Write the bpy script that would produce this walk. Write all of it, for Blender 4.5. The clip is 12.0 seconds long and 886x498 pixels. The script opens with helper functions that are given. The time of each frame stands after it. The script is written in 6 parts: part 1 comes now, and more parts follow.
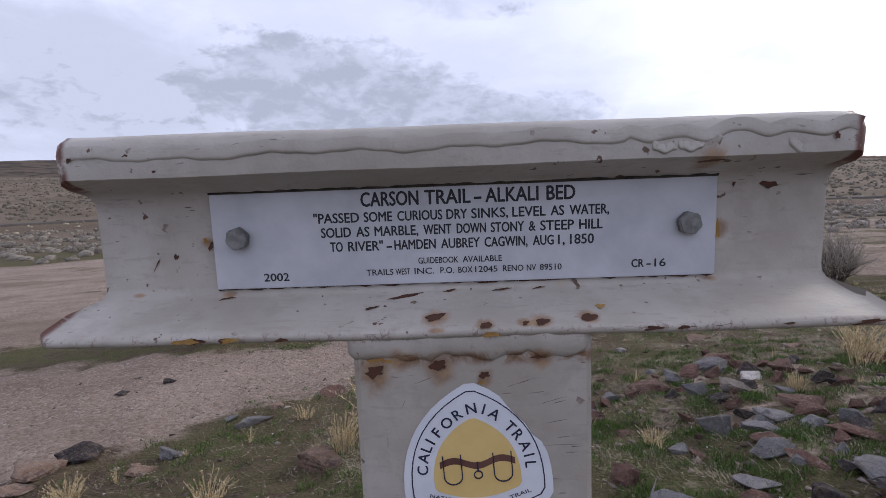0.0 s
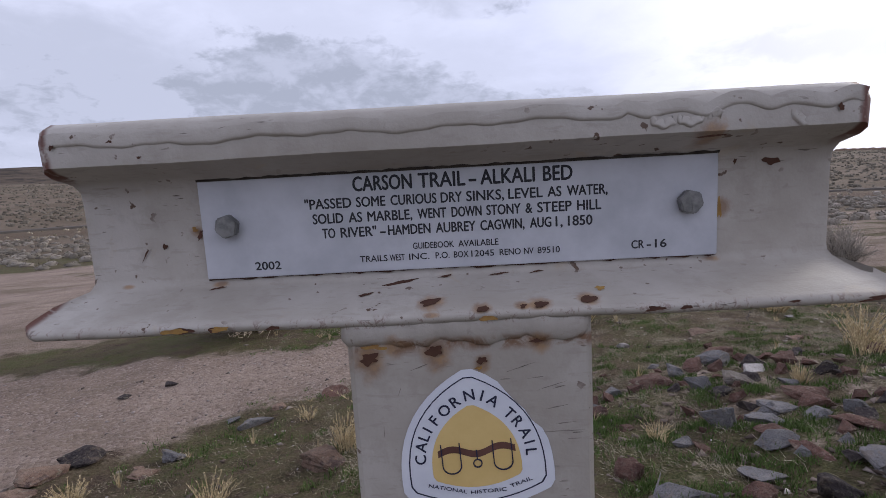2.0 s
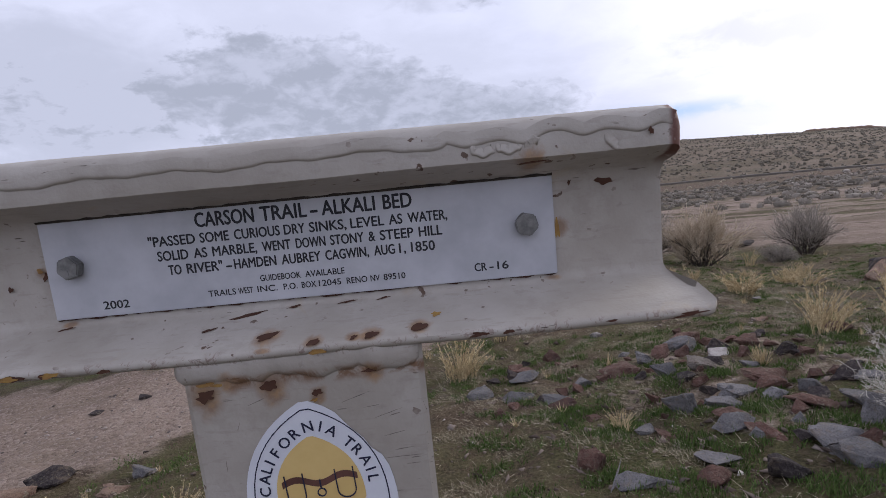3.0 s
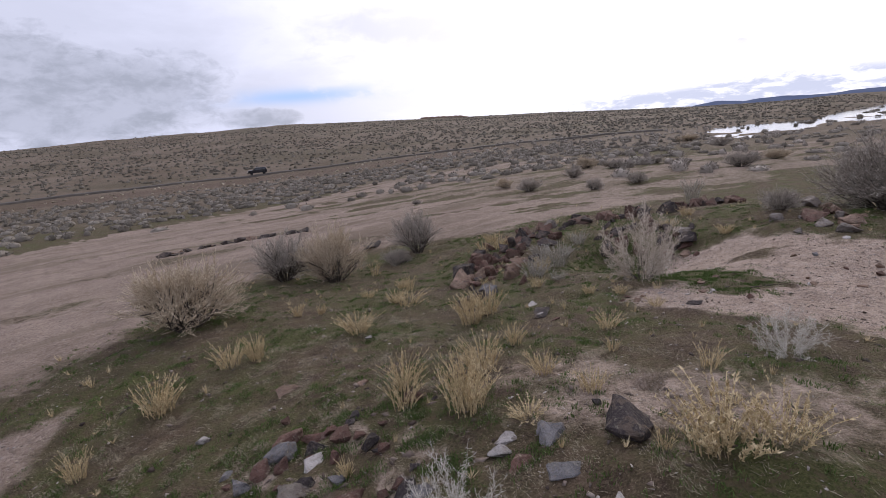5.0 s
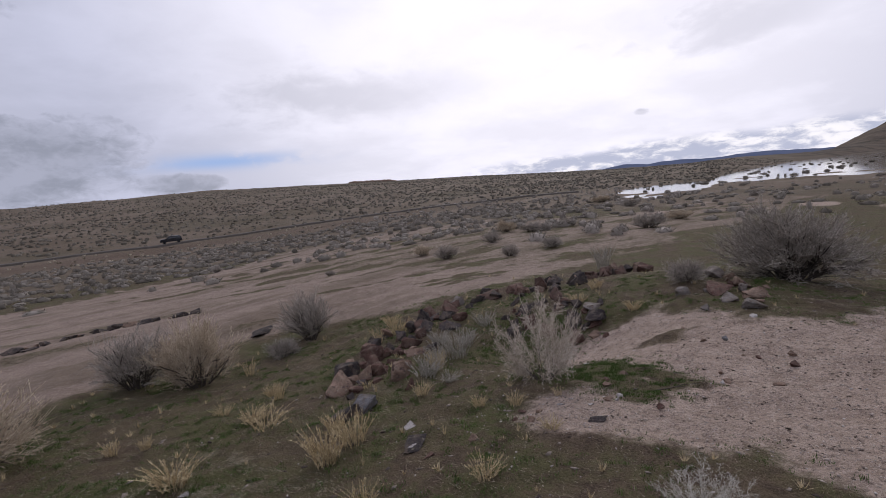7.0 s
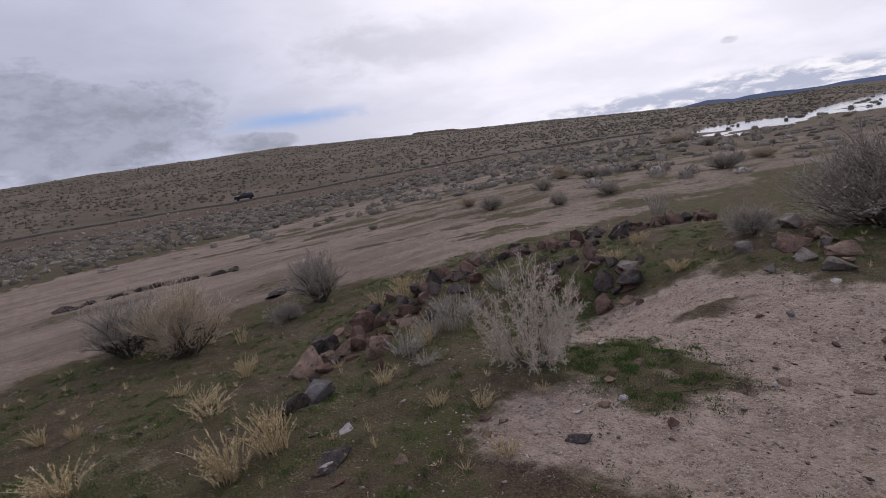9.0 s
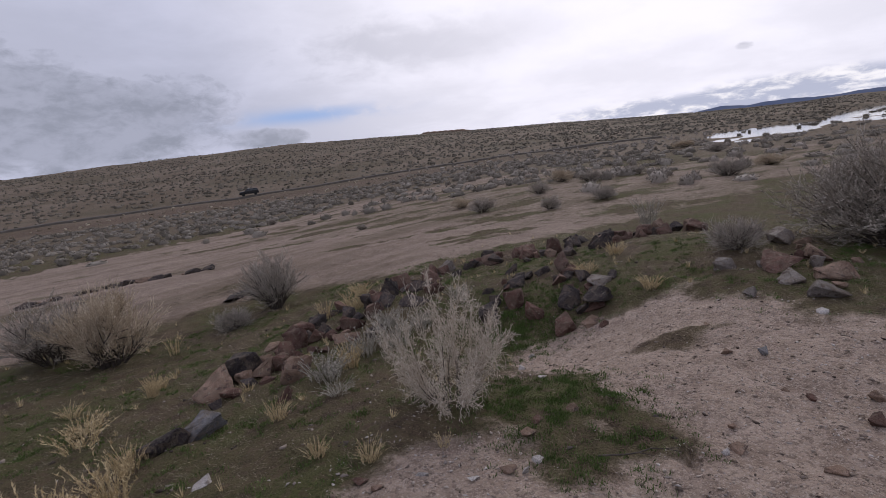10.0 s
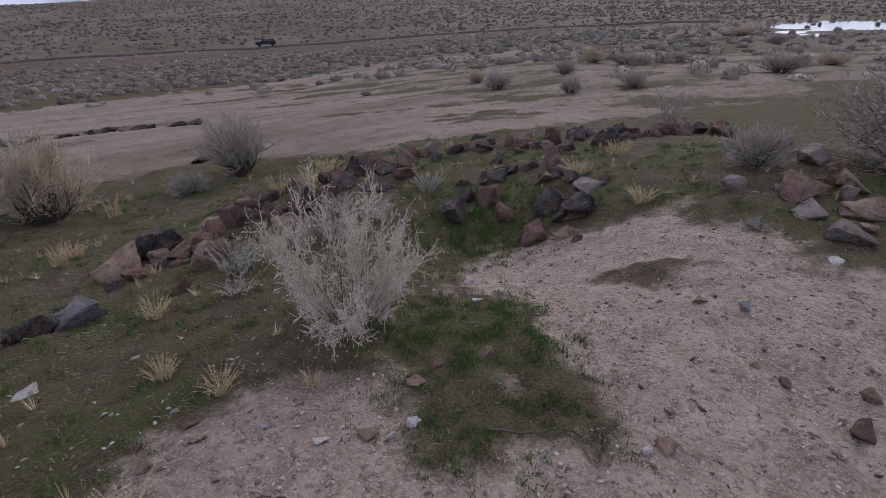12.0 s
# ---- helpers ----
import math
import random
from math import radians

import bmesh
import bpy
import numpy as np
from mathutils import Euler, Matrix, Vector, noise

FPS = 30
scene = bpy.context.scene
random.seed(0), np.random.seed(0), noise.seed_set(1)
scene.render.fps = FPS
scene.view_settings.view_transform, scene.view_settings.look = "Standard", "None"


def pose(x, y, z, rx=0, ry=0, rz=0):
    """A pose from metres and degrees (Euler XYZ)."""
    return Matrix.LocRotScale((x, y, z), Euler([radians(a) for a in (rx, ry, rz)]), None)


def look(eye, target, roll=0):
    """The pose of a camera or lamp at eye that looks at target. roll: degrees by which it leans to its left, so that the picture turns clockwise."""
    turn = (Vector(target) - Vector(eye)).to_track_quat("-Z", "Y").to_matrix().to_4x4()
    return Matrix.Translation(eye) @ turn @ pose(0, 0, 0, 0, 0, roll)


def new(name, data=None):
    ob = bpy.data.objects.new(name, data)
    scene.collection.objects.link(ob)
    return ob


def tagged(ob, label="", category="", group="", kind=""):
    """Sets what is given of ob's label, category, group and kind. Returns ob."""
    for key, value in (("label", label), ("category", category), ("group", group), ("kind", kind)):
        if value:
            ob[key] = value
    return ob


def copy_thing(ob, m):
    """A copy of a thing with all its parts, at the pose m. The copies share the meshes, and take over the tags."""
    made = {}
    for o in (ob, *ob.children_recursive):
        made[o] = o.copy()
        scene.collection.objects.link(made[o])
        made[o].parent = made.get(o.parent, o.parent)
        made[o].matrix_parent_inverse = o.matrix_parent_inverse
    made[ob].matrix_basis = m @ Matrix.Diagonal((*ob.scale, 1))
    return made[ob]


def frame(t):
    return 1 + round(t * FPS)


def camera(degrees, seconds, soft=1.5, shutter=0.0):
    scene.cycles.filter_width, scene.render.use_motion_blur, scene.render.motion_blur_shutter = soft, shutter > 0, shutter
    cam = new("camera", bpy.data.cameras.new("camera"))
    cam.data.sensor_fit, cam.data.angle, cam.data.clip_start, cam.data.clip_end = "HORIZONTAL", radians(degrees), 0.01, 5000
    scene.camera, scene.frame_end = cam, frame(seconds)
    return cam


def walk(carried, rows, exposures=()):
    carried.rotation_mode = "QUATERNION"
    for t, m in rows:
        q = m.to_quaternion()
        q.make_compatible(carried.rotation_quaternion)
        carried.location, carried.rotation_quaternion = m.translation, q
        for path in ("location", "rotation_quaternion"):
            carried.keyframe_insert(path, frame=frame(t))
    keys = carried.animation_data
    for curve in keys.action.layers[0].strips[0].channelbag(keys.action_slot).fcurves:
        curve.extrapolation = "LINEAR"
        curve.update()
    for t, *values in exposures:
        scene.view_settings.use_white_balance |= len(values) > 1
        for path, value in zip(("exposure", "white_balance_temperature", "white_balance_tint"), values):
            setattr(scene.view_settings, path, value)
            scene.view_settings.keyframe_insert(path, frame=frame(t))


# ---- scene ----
cam = camera(83.2, 12.0, soft=0.8)
PATH = [
    (0, (-0.057, -0.203, 1.383), (-0.027, 1.779, 1.113), -1.1),
    (0.5, (-0.059, -0.191, 1.373), (-0.004, 1.784, 1.060), -1.6),
    (1, (-0.057, -0.197, 1.371), (-0.016, 1.781, 1.075), -2),
    (1.5, (-0.053, -0.201, 1.377), (-0.016, 1.780, 1.103), -2.3),
    (2, (-0.053, -0.195, 1.370), (-0.025, 1.786, 1.098), -2.1),
    (2.5, (-0.045, -0.191, 1.365), (-0.025, 1.787, 1.069), -2.1),
    (3, (0.056, -0.201, 1.390), (0.147, 1.775, 1.095), -4.4),
    (3.5, (0.249, -0.195, 1.741), (0.774, 1.700, 1.375), -4.9),
    (3.7, (0.335, -0.151, 1.860), (0.980, 1.700, 1.467), -6.4),
    (5.3, (0.915, 0.097, 2.067), (2.228, 1.537, 1.616), -3),
    (5.5, (1.008, 0.122, 2.081), (2.327, 1.565, 1.661), -2),
    (6, (1.351, 0.265, 2.085), (2.732, 1.684, 1.805), -3.2),
    (6.5, (1.693, 0.372, 2.145), (3.182, 1.684, 1.900), -4.7),
    (7, (2.056, 0.355, 2.174), (3.542, 1.670, 1.925), -5.1),
    (7.2, (2.191, 0.388, 2.169), (3.640, 1.726, 1.840), -5.6),
    (8.8, (3.399, 0.488, 2.005), (4.656, 1.989, 1.597), -9.5),
    (9, (3.560, 0.482, 1.959), (4.820, 1.979, 1.544), -7.7),
    (9.5, (4.040, 0.540, 1.872), (5.387, 1.990, 1.590), -2),
    (10, (4.567, 0.521, 1.833), (5.805, 2.037, 1.422), -6.4),
    (10.5, (4.878, 0.567, 1.841), (6.005, 2.105, 1.236), -4.3),
    (11, (5.135, 0.713, 1.753), (6.209, 2.209, 0.973), -2.3),
    (11.5, (5.428, 0.780, 1.718), (6.498, 2.247, 0.879), -3.2),
    (12, (5.570, 0.758, 1.705), (6.632, 2.212, 0.835), -1.5),
]
walk(cam, [(t, look(*p)) for t, *p in PATH], [
    (0, 0.47, 6250, 10.5), (2.5, 0.33, 6350, 11), (3.5, 0.38, 6450, 10.5), (5.5, 0.22, 6500, 12), (7, -0.12, 6500, 12), (9.5, -0.17, 6500, 12), (11, -0.12, 6500, 12), (11.5, -0.02, 6250, 12), (12, 0.09, 6000, 12)])


# ---- light: broken overcast, the brightest part of the sky low to the east ----
SUN_AZ, SUN_EL = 62.0, 24.0
sun_dir = Vector((math.sin(radians(SUN_AZ)) * math.cos(radians(SUN_EL)), math.cos(radians(SUN_AZ)) * math.cos(radians(SUN_EL)), math.sin(radians(SUN_EL))))
sun = new("sun", bpy.data.lights.new("sun", "SUN"))
sun.data.energy, sun.data.angle, sun.data.color = 0.95, radians(24), (1.0, 0.93, 0.83)
sun.matrix_basis = look(tuple(sun_dir * 60), (0, 0, 0))


class Nodes:
    """Short hand for building node trees."""

    def __init__(self, tree):
        self.tree = tree
        tree.nodes.clear()

    def add(self, kind, ins=None, **props):
        node = self.tree.nodes.new(kind)
        for key, value in props.items():
            setattr(node, key, value)
        for key, value in (ins or {}).items():
            self.put(node.inputs[key], value)
        return node

    def put(self, socket, value):
        if isinstance(value, bpy.types.NodeSocket):
            self.tree.links.new(value, socket)
        elif isinstance(value, tuple) and len(value) == 3 and socket.type == "RGBA":
            socket.default_value = (*value, 1)
        else:
            socket.default_value = value

    def math(self, op, a, b=0.0, clamp=False):
        return self.add("ShaderNodeMath", {0: a, 1: b}, operation=op, use_clamp=clamp).outputs[0]

    def noise(self, scale, detail=4.0, vector=None, rough=0.55, distort=0.0):
        ins = {"Scale": scale, "Detail": detail, "Roughness": rough, "Distortion": distort}
        if vector is not None:
            ins["Vector"] = vector
        return self.add("ShaderNodeTexNoise", ins).outputs["Fac"]

    def ramp(self, fac, lo, hi):
        return self.add("ShaderNodeMapRange", {0: fac, 1: lo, 2: hi}, interpolation_type="SMOOTHSTEP").outputs[0]

    def mix(self, fac, a, b, blend="MIX"):
        node = self.add("ShaderNodeMix", data_type="RGBA", blend_type=blend)
        self.put(node.inputs[0], fac), self.put(node.inputs[6], a), self.put(node.inputs[7], b)
        return node.outputs[2]

    def attr(self, name):
        return self.add("ShaderNodeAttribute", attribute_name=name).outputs["Fac"]

    def position(self):
        return self.add("ShaderNodeTexCoord").outputs["Object"]

    def surface(self, color, rough=0.85, metal=0.0, height=None, bump=0.5, dist=0.01, spec=0.3):
        ins = {"Base Color": color, "Roughness": rough, "Metallic": metal, "Specular IOR Level": spec}
        if height is not None:
            ins["Normal"] = self.add("ShaderNodeBump", {"Height": height, "Strength": bump, "Distance": dist}).outputs[0]
        shader = self.add("ShaderNodeBsdfPrincipled", ins)
        self.add("ShaderNodeOutputMaterial", {0: shader.outputs[0]})
        return shader


def build_world():
    world = bpy.data.worlds.new("sky")
    world.use_nodes = True
    scene.world = world
    n = Nodes(world.node_tree)
    sky = n.add("ShaderNodeTexSky", sky_type="NISHITA", sun_disc=False, sun_elevation=radians(SUN_EL), sun_rotation=radians(SUN_AZ), dust_density=2.0)
    blue = n.mix(1.0, sky.outputs[0], (0.10, 0.10, 0.10), "MULTIPLY")
    way = n.add("ShaderNodeTexCoord").outputs["Generated"]
    xyz = n.add("ShaderNodeSeparateXYZ", {0: way}).outputs
    up = n.math("ADD", n.math("MAXIMUM", xyz[2], 0.0), 0.22)
    flat = n.add("ShaderNodeCombineXYZ", {0: n.math("DIVIDE", xyz[0], up), 1: n.math("DIVIDE", xyz[1], up), 2: 3.7}).outputs[0]
    big = n.noise(0.75, 6, flat, 0.47, 0.2)
    wisp = n.noise(2.4, 8, flat, 0.6, 0.2)
    # bearing and height above the horizon, in degrees, stirred by two sizes of billow
    bearing = n.math("MULTIPLY", n.math("ARCTAN2", xyz[0], xyz[1]), 57.296)
    above = n.math("MULTIPLY", n.math("ARCSINE", xyz[2]), 57.296)
    spot = n.add("ShaderNodeCombineXYZ", {0: n.math("MULTIPLY", bearing, 0.10), 1: n.math("MULTIPLY", above, 0.19), 2: 1.3}).outputs[0]
    billow, curl, stir = n.noise(1.9, 7, spot, 0.58, 0.3), n.noise(5.5, 6, spot, 0.62, 0.4), n.noise(0.8, 4, spot, 0.5)
    az = n.math("ADD", bearing, n.math("MULTIPLY", n.math("SUBTRACT", billow, 0.5), 16.0))
    el = n.math("ADD", above, n.math("MULTIPLY", n.math("SUBTRACT", stir, 0.5), 5.0))

    def bank(a, e, w, h, amount):
        small = h < 1.5
        u, v = n.math("DIVIDE", n.math("SUBTRACT", bearing if small else az, a), w), n.math("DIVIDE", n.math("SUBTRACT", above if small else el, e), h)
        d = n.math("ADD", n.math("MULTIPLY", u, u), n.math("MULTIPLY", v, v))
        return n.math("MULTIPLY", n.math("POWER", 2.718, n.math("MULTIPLY", d, -1.0)), amount)

    def total(rows):
        out = bank(*rows[0])
        for row in rows[1:]:
            out = n.math("ADD", out, bank(*row))
        return out

    toward = n.add("ShaderNodeVectorMath", {0: way, 1: tuple(sun_dir)}, operation="DOT_PRODUCT").outputs["Value"]
    bright = n.ramp(toward, 0.66, 1.01)
    dark_cloud = n.mix(bright, (0.335, 0.36, 0.45), (0.70, 0.70, 0.80))
    light_cloud = n.mix(bright, (0.64, 0.665, 0.83), (1.14, 1.12, 1.23))
    broad = n.ramp(n.math("ADD", n.math("MULTIPLY", big, 0.75), n.math("MULTIPLY", wisp, 0.35)), 0.44, 0.66)
    veil = n.ramp(n.math("ADD", total([(40, 10.5, 17, 3.6, 0.80), (80, 13, 11, 3.2, 0.8), (4, 19, 14, 3.0, 0.6), (-34, 9, 22, 9, 1.0)]), n.math("MULTIPLY", n.math("SUBTRACT", billow, 0.5), 0.9)), 0.15, 0.85)
    heap = n.math("ADD", total([(6, 5.2, 14, 5.0, 1.02), (-13, 10.0, 14, 6.0, 1.05), (-45, 8, 16, 7, 0.7), (70.8, 5.8, 1.1, 0.45, 0.8), (23, 2.5, 3.6, 0.9, 0.85), (9, 17.5, 4, 1.4, 0.5)]),
                  n.math("ADD", n.math("MULTIPLY", n.math("SUBTRACT", curl, 0.5), 0.42), n.math("MULTIPLY", n.math("SUBTRACT", billow, 0.5), 0.6)))
    heap_mask = n.ramp(heap, 0.22, 0.68)
    body = n.math("ADD", 0.66, n.math("MULTIPLY", n.ramp(n.math("ADD", n.math("MULTIPLY", curl, 0.5), billow), 0.60, 0.92), 0.38))
    depth = n.math("MAXIMUM", n.math("MULTIPLY", n.math("MAXIMUM", n.math("MULTIPLY", broad, 0.55), veil), 0.62), n.math("MULTIPLY", heap_mask, body))
    cloud = n.mix(depth, light_cloud, dark_cloud)
    # small lit cumulus over a bluish base, low in the east
    row = n.add("ShaderNodeCombineXYZ", {0: n.math("MULTIPLY", bearing, 0.22), 1: n.math("MULTIPLY", above, 0.62), 2: 5.0}).outputs[0]
    crests = n.ramp(n.noise(1.7, 8, row, 0.60, 0.3), 0.42, 0.66)
    low = n.math("MULTIPLY", n.math("MULTIPLY", n.ramp(bearing, 48.0, 60.0), n.ramp(n.math("SUBTRACT", n.math("ADD", above, n.math("MULTIPLY", stir, 2.0)), n.math("MULTIPLY", n.math("SUBTRACT", bearing, 60.0), 0.03)), 3.6, 2.5)), n.ramp(bearing, 130.0, 110.0))
    cloud = n.mix(n.math("MULTIPLY", low, 0.9), cloud, n.mix(crests, (0.50, 0.54, 0.70), (1.10, 1.08, 1.12)))
    gap = n.math("MULTIPLY", n.math("ADD", bank(26, 4.5, 7.5, 0.75, 1.0), bank(-62, 7, 12, 2.0, 0.6)), n.math("SUBTRACT", 1.0, n.math("MULTIPLY", heap_mask, 0.9)))
    color = n.mix(n.math("MULTIPLY", gap, n.ramp(billow, 0.66, 0.45)), cloud, n.mix(0.12, (0.31, 0.48, 0.86), blue))
    back = n.add("ShaderNodeBackground", {0: color, 1: 1.0})
    n.add("ShaderNodeOutputWorld", {0: back.outputs[0]})


build_world()


# ---- materials ----
def material(name):
    m = bpy.data.materials.new(name)
    m.use_nodes = True
    return m, Nodes(m.node_tree)


def ground_material():
    m, n = material("desert_ground")
    p = n.position()
    fine, mid, broad = n.noise(70, 6, p, 0.75), n.noise(6, 6, p, 0.6), n.noise(0.9, 6, p, 0.6)
    grit = n.add("ShaderNodeTexVoronoi", {"Vector": p, "Scale": 42.0, "Randomness": 1.0})
    picks = n.add("ShaderNodeSeparateColor", {0: grit.outputs["Color"]}).outputs
    soil = n.mix(n.ramp(mid, 0.35, 0.65), (0.050, 0.035, 0.026), (0.128, 0.093, 0.070))
    soil = n.mix(n.ramp(fine, 0.42, 0.72), soil, (0.185, 0.145, 0.113))
    soil = n.mix(n.ramp(n.noise(24, 6, p, 0.7), 0.55, 0.7), soil, (0.035, 0.026, 0.02))
    moss_mask = n.math("MULTIPLY", n.attr("moss"), n.ramp(n.math("ADD", n.math("MULTIPLY", mid, 0.55), n.math("MULTIPLY", broad, 0.45)), 0.34, 0.55))
    moss = n.mix(n.ramp(fine, 0.3, 0.7), (0.038, 0.047, 0.016), (0.114, 0.122, 0.050))
    moss = n.mix(n.math("MULTIPLY", n.ramp(n.noise(13, 6, p, 0.7), 0.48, 0.62), 0.7), moss, (0.105, 0.080, 0.056))
    gravel = n.mix(n.ramp(broad, 0.3, 0.7), (0.222, 0.180, 0.149), (0.305, 0.251, 0.212))
    gravel = n.mix(n.math("MULTIPLY", n.ramp(picks[0], 0.55, 0.95), 0.55), gravel, (0.40, 0.345, 0.31))
    gravel = n.mix(n.math("MULTIPLY", n.ramp(picks[1], 0.70, 0.95), 0.55), gravel, (0.13, 0.10, 0.09))
    lane = n.add("ShaderNodeMapping", {"Vector": p, "Rotation": (0.0, 0.0, 0.35), "Scale": (0.10, 0.55, 1.0)}).outputs[0]
    gravel = n.mix(n.math("MULTIPLY", n.ramp(n.noise(1.0, 8, lane, 0.65), 0.48, 0.68), 0.75), gravel, (0.140, 0.110, 0.083))
    gravel = n.mix(n.math("MULTIPLY", n.ramp(n.noise(0.34, 8, n.add("ShaderNodeMapping", {"Vector": p, "Rotation": (0.0, 0.0, 0.3), "Scale": (0.35, 1.3, 1.0)}).outputs[0], 0.68, 0.5), 0.48, 0.64), 0.62), gravel, (0.150, 0.124, 0.092))
    sand = n.mix(n.ramp(mid, 0.3, 0.7), (0.298, 0.240, 0.198), (0.432, 0.360, 0.306))
    sand = n.mix(n.math("MULTIPLY", n.ramp(picks[0], 0.72, 0.9), 0.6), sand, (0.19, 0.155, 0.135))
    sand = n.mix(n.math("MULTIPLY", n.ramp(picks[2], 0.85, 0.97), 0.35), sand, (0.47, 0.41, 0.37))
    sand = n.mix(n.math("MULTIPLY", n.ramp(n.noise(2.2, 7, p, 0.65), 0.50, 0.70), 0.65), sand, (0.20, 0.158, 0.135))
    grain = n.add("ShaderNodeTexVoronoi", {"Vector": p, "Scale": 130.0, "Randomness": 1.0})
    tone = n.add("ShaderNodeSeparateColor", {0: grain.outputs["Color"]}).outputs
    crumbs = n.ramp(n.noise(9, 6, p, 0.75), 0.50, 0.62)
    sand = n.mix(n.math("MULTIPLY", n.math("MULTIPLY", n.ramp(tone[0], 0.55, 0.80), crumbs), 0.75), sand, (0.115, 0.088, 0.074))
    sand = n.mix(n.math("MULTIPLY", n.ramp(tone[1], 0.80, 0.92), 0.6), sand, (0.52, 0.46, 0.42))
    tan = n.mix(n.ramp(n.noise(0.05, 6, p), 0.35, 0.65), (0.122, 0.098, 0.072), (0.172, 0.143, 0.114))
    tan = n.mix(n.math("MULTIPLY", n.ramp(n.noise(0.022, 7, p, 0.62, 0.6), 0.47, 0.62), 0.6), tan, (0.088, 0.078, 0.050))
    tan = n.mix(n.ramp(n.noise(0.5, 5, p), 0.5, 0.75), tan, (0.11, 0.10, 0.075))
    color = n.mix(moss_mask, soil, moss)
    edge = n.math("ADD", n.math("MULTIPLY", mid, 0.75), n.math("MULTIPLY", fine, 0.35))
    color = n.mix(n.ramp(n.math("SUBTRACT", n.math("ADD", n.attr("gravel"), edge), 0.55), 0.30, 0.70), color, gravel)
    color = n.mix(n.ramp(n.math("SUBTRACT", n.math("ADD", n.attr("sand"), edge), 0.55), 0.30, 0.70), color, sand)
    color = n.mix(n.attr("hill"), color, tan)
    rubble = n.mix(n.ramp(n.noise(0.028, 8, p, 0.68, 0.8), 0.40, 0.60), (0.020, 0.016, 0.014), (0.095, 0.076, 0.058))
    color = n.mix(n.attr("scree"), color, rubble)
    specks = n.noise(160, 3, p, 0.7)
    color = n.mix(n.math("MULTIPLY", n.ramp(specks, 0.44, 0.36), 0.30), color, (0.03, 0.022, 0.016))
    color = n.mix(1.0, color, (1.055, 0.985, 0.93), "MULTIPLY")
    height = n.math("ADD", n.math("MULTIPLY", fine, 0.6), n.math("MULTIPLY", grit.outputs["Distance"], -0.5))
    height = n.math("ADD", height, n.math("MULTIPLY", mid, 1.2))
    n.surface(color, 0.95, height=height, bump=1.0, dist=0.03, spec=0.12)
    return m


def rock_material(name, a, b, spots=None, lichen=0.0):
    m, n = material(name)
    p = n.position()
    own = n.add("ShaderNodeObjectInfo").outputs["Random"]
    shift = n.add("ShaderNodeVectorMath", {0: p, 1: (7.3, 3.1, 5.7)}, operation="ADD").outputs[0]
    coarse, fine = n.noise(5, 6, shift, 0.6, 0.4), n.noise(70, 4, shift, 0.6)
    color = n.mix(n.ramp(coarse, 0.35, 0.68), a, b)
    if spots:
        color = n.mix(n.ramp(n.noise(14, 5, p, 0.6), 0.55, 0.62), color, spots)
    if lichen:
        color = n.mix(n.math("MULTIPLY", n.ramp(n.noise(22, 4, p, 0.7), 0.58, 0.66), lichen), color, (0.30, 0.27, 0.20))
    grain = n.noise(190, 5, shift, 0.75)
    color = n.mix(n.math("MULTIPLY", n.ramp(grain, 0.52, 0.36), 0.55), color, (0.018, 0.014, 0.012))
    color = n.mix(n.math("MULTIPLY", n.ramp(fine, 0.45, 0.75), 0.30), color, (0.26, 0.225, 0.19))
    dust = n.ramp(n.noise(11, 7, shift, 0.7, 0.5), 0.50, 0.60)
    color = n.mix(n.math("MULTIPLY", dust, 0.55), color, (0.155, 0.118, 0.088))
    tint = n.add("ShaderNodeHueSaturation", {"Color": color, "Value": n.math("ADD", 0.75, n.math("MULTIPLY", own, 0.5))}).outputs[0]
    n.surface(tint, 0.92, height=n.math("ADD", coarse, n.math("ADD", n.math("MULTIPLY", fine, 0.45), n.math("MULTIPLY", grain, 0.2))), bump=1.0, dist=0.022, spec=0.15)
    return m


def plain_material(name, a, b, scale=8.0, rough=0.8, metal=0.0, per_piece=0.0, spec=0.3, bump=0.3):
    m, n = material(name)
    p = n.position()
    fac = n.noise(scale, 5, p, 0.6)
    if per_piece:
        island = n.add("ShaderNodeNewGeometry").outputs["Random Per Island"]
        fac = n.math("ADD", n.math("MULTIPLY", fac, 1 - per_piece), n.math("MULTIPLY", island, per_piece))
        color = n.mix(n.ramp(fac, 0.1, 0.9), a, b)
    else:
        color = n.mix(n.ramp(fac, 0.3, 0.7), a, b)
    n.surface(color, rough, metal, height=fac if bump else None, bump=bump, dist=0.002, spec=spec)
    return m


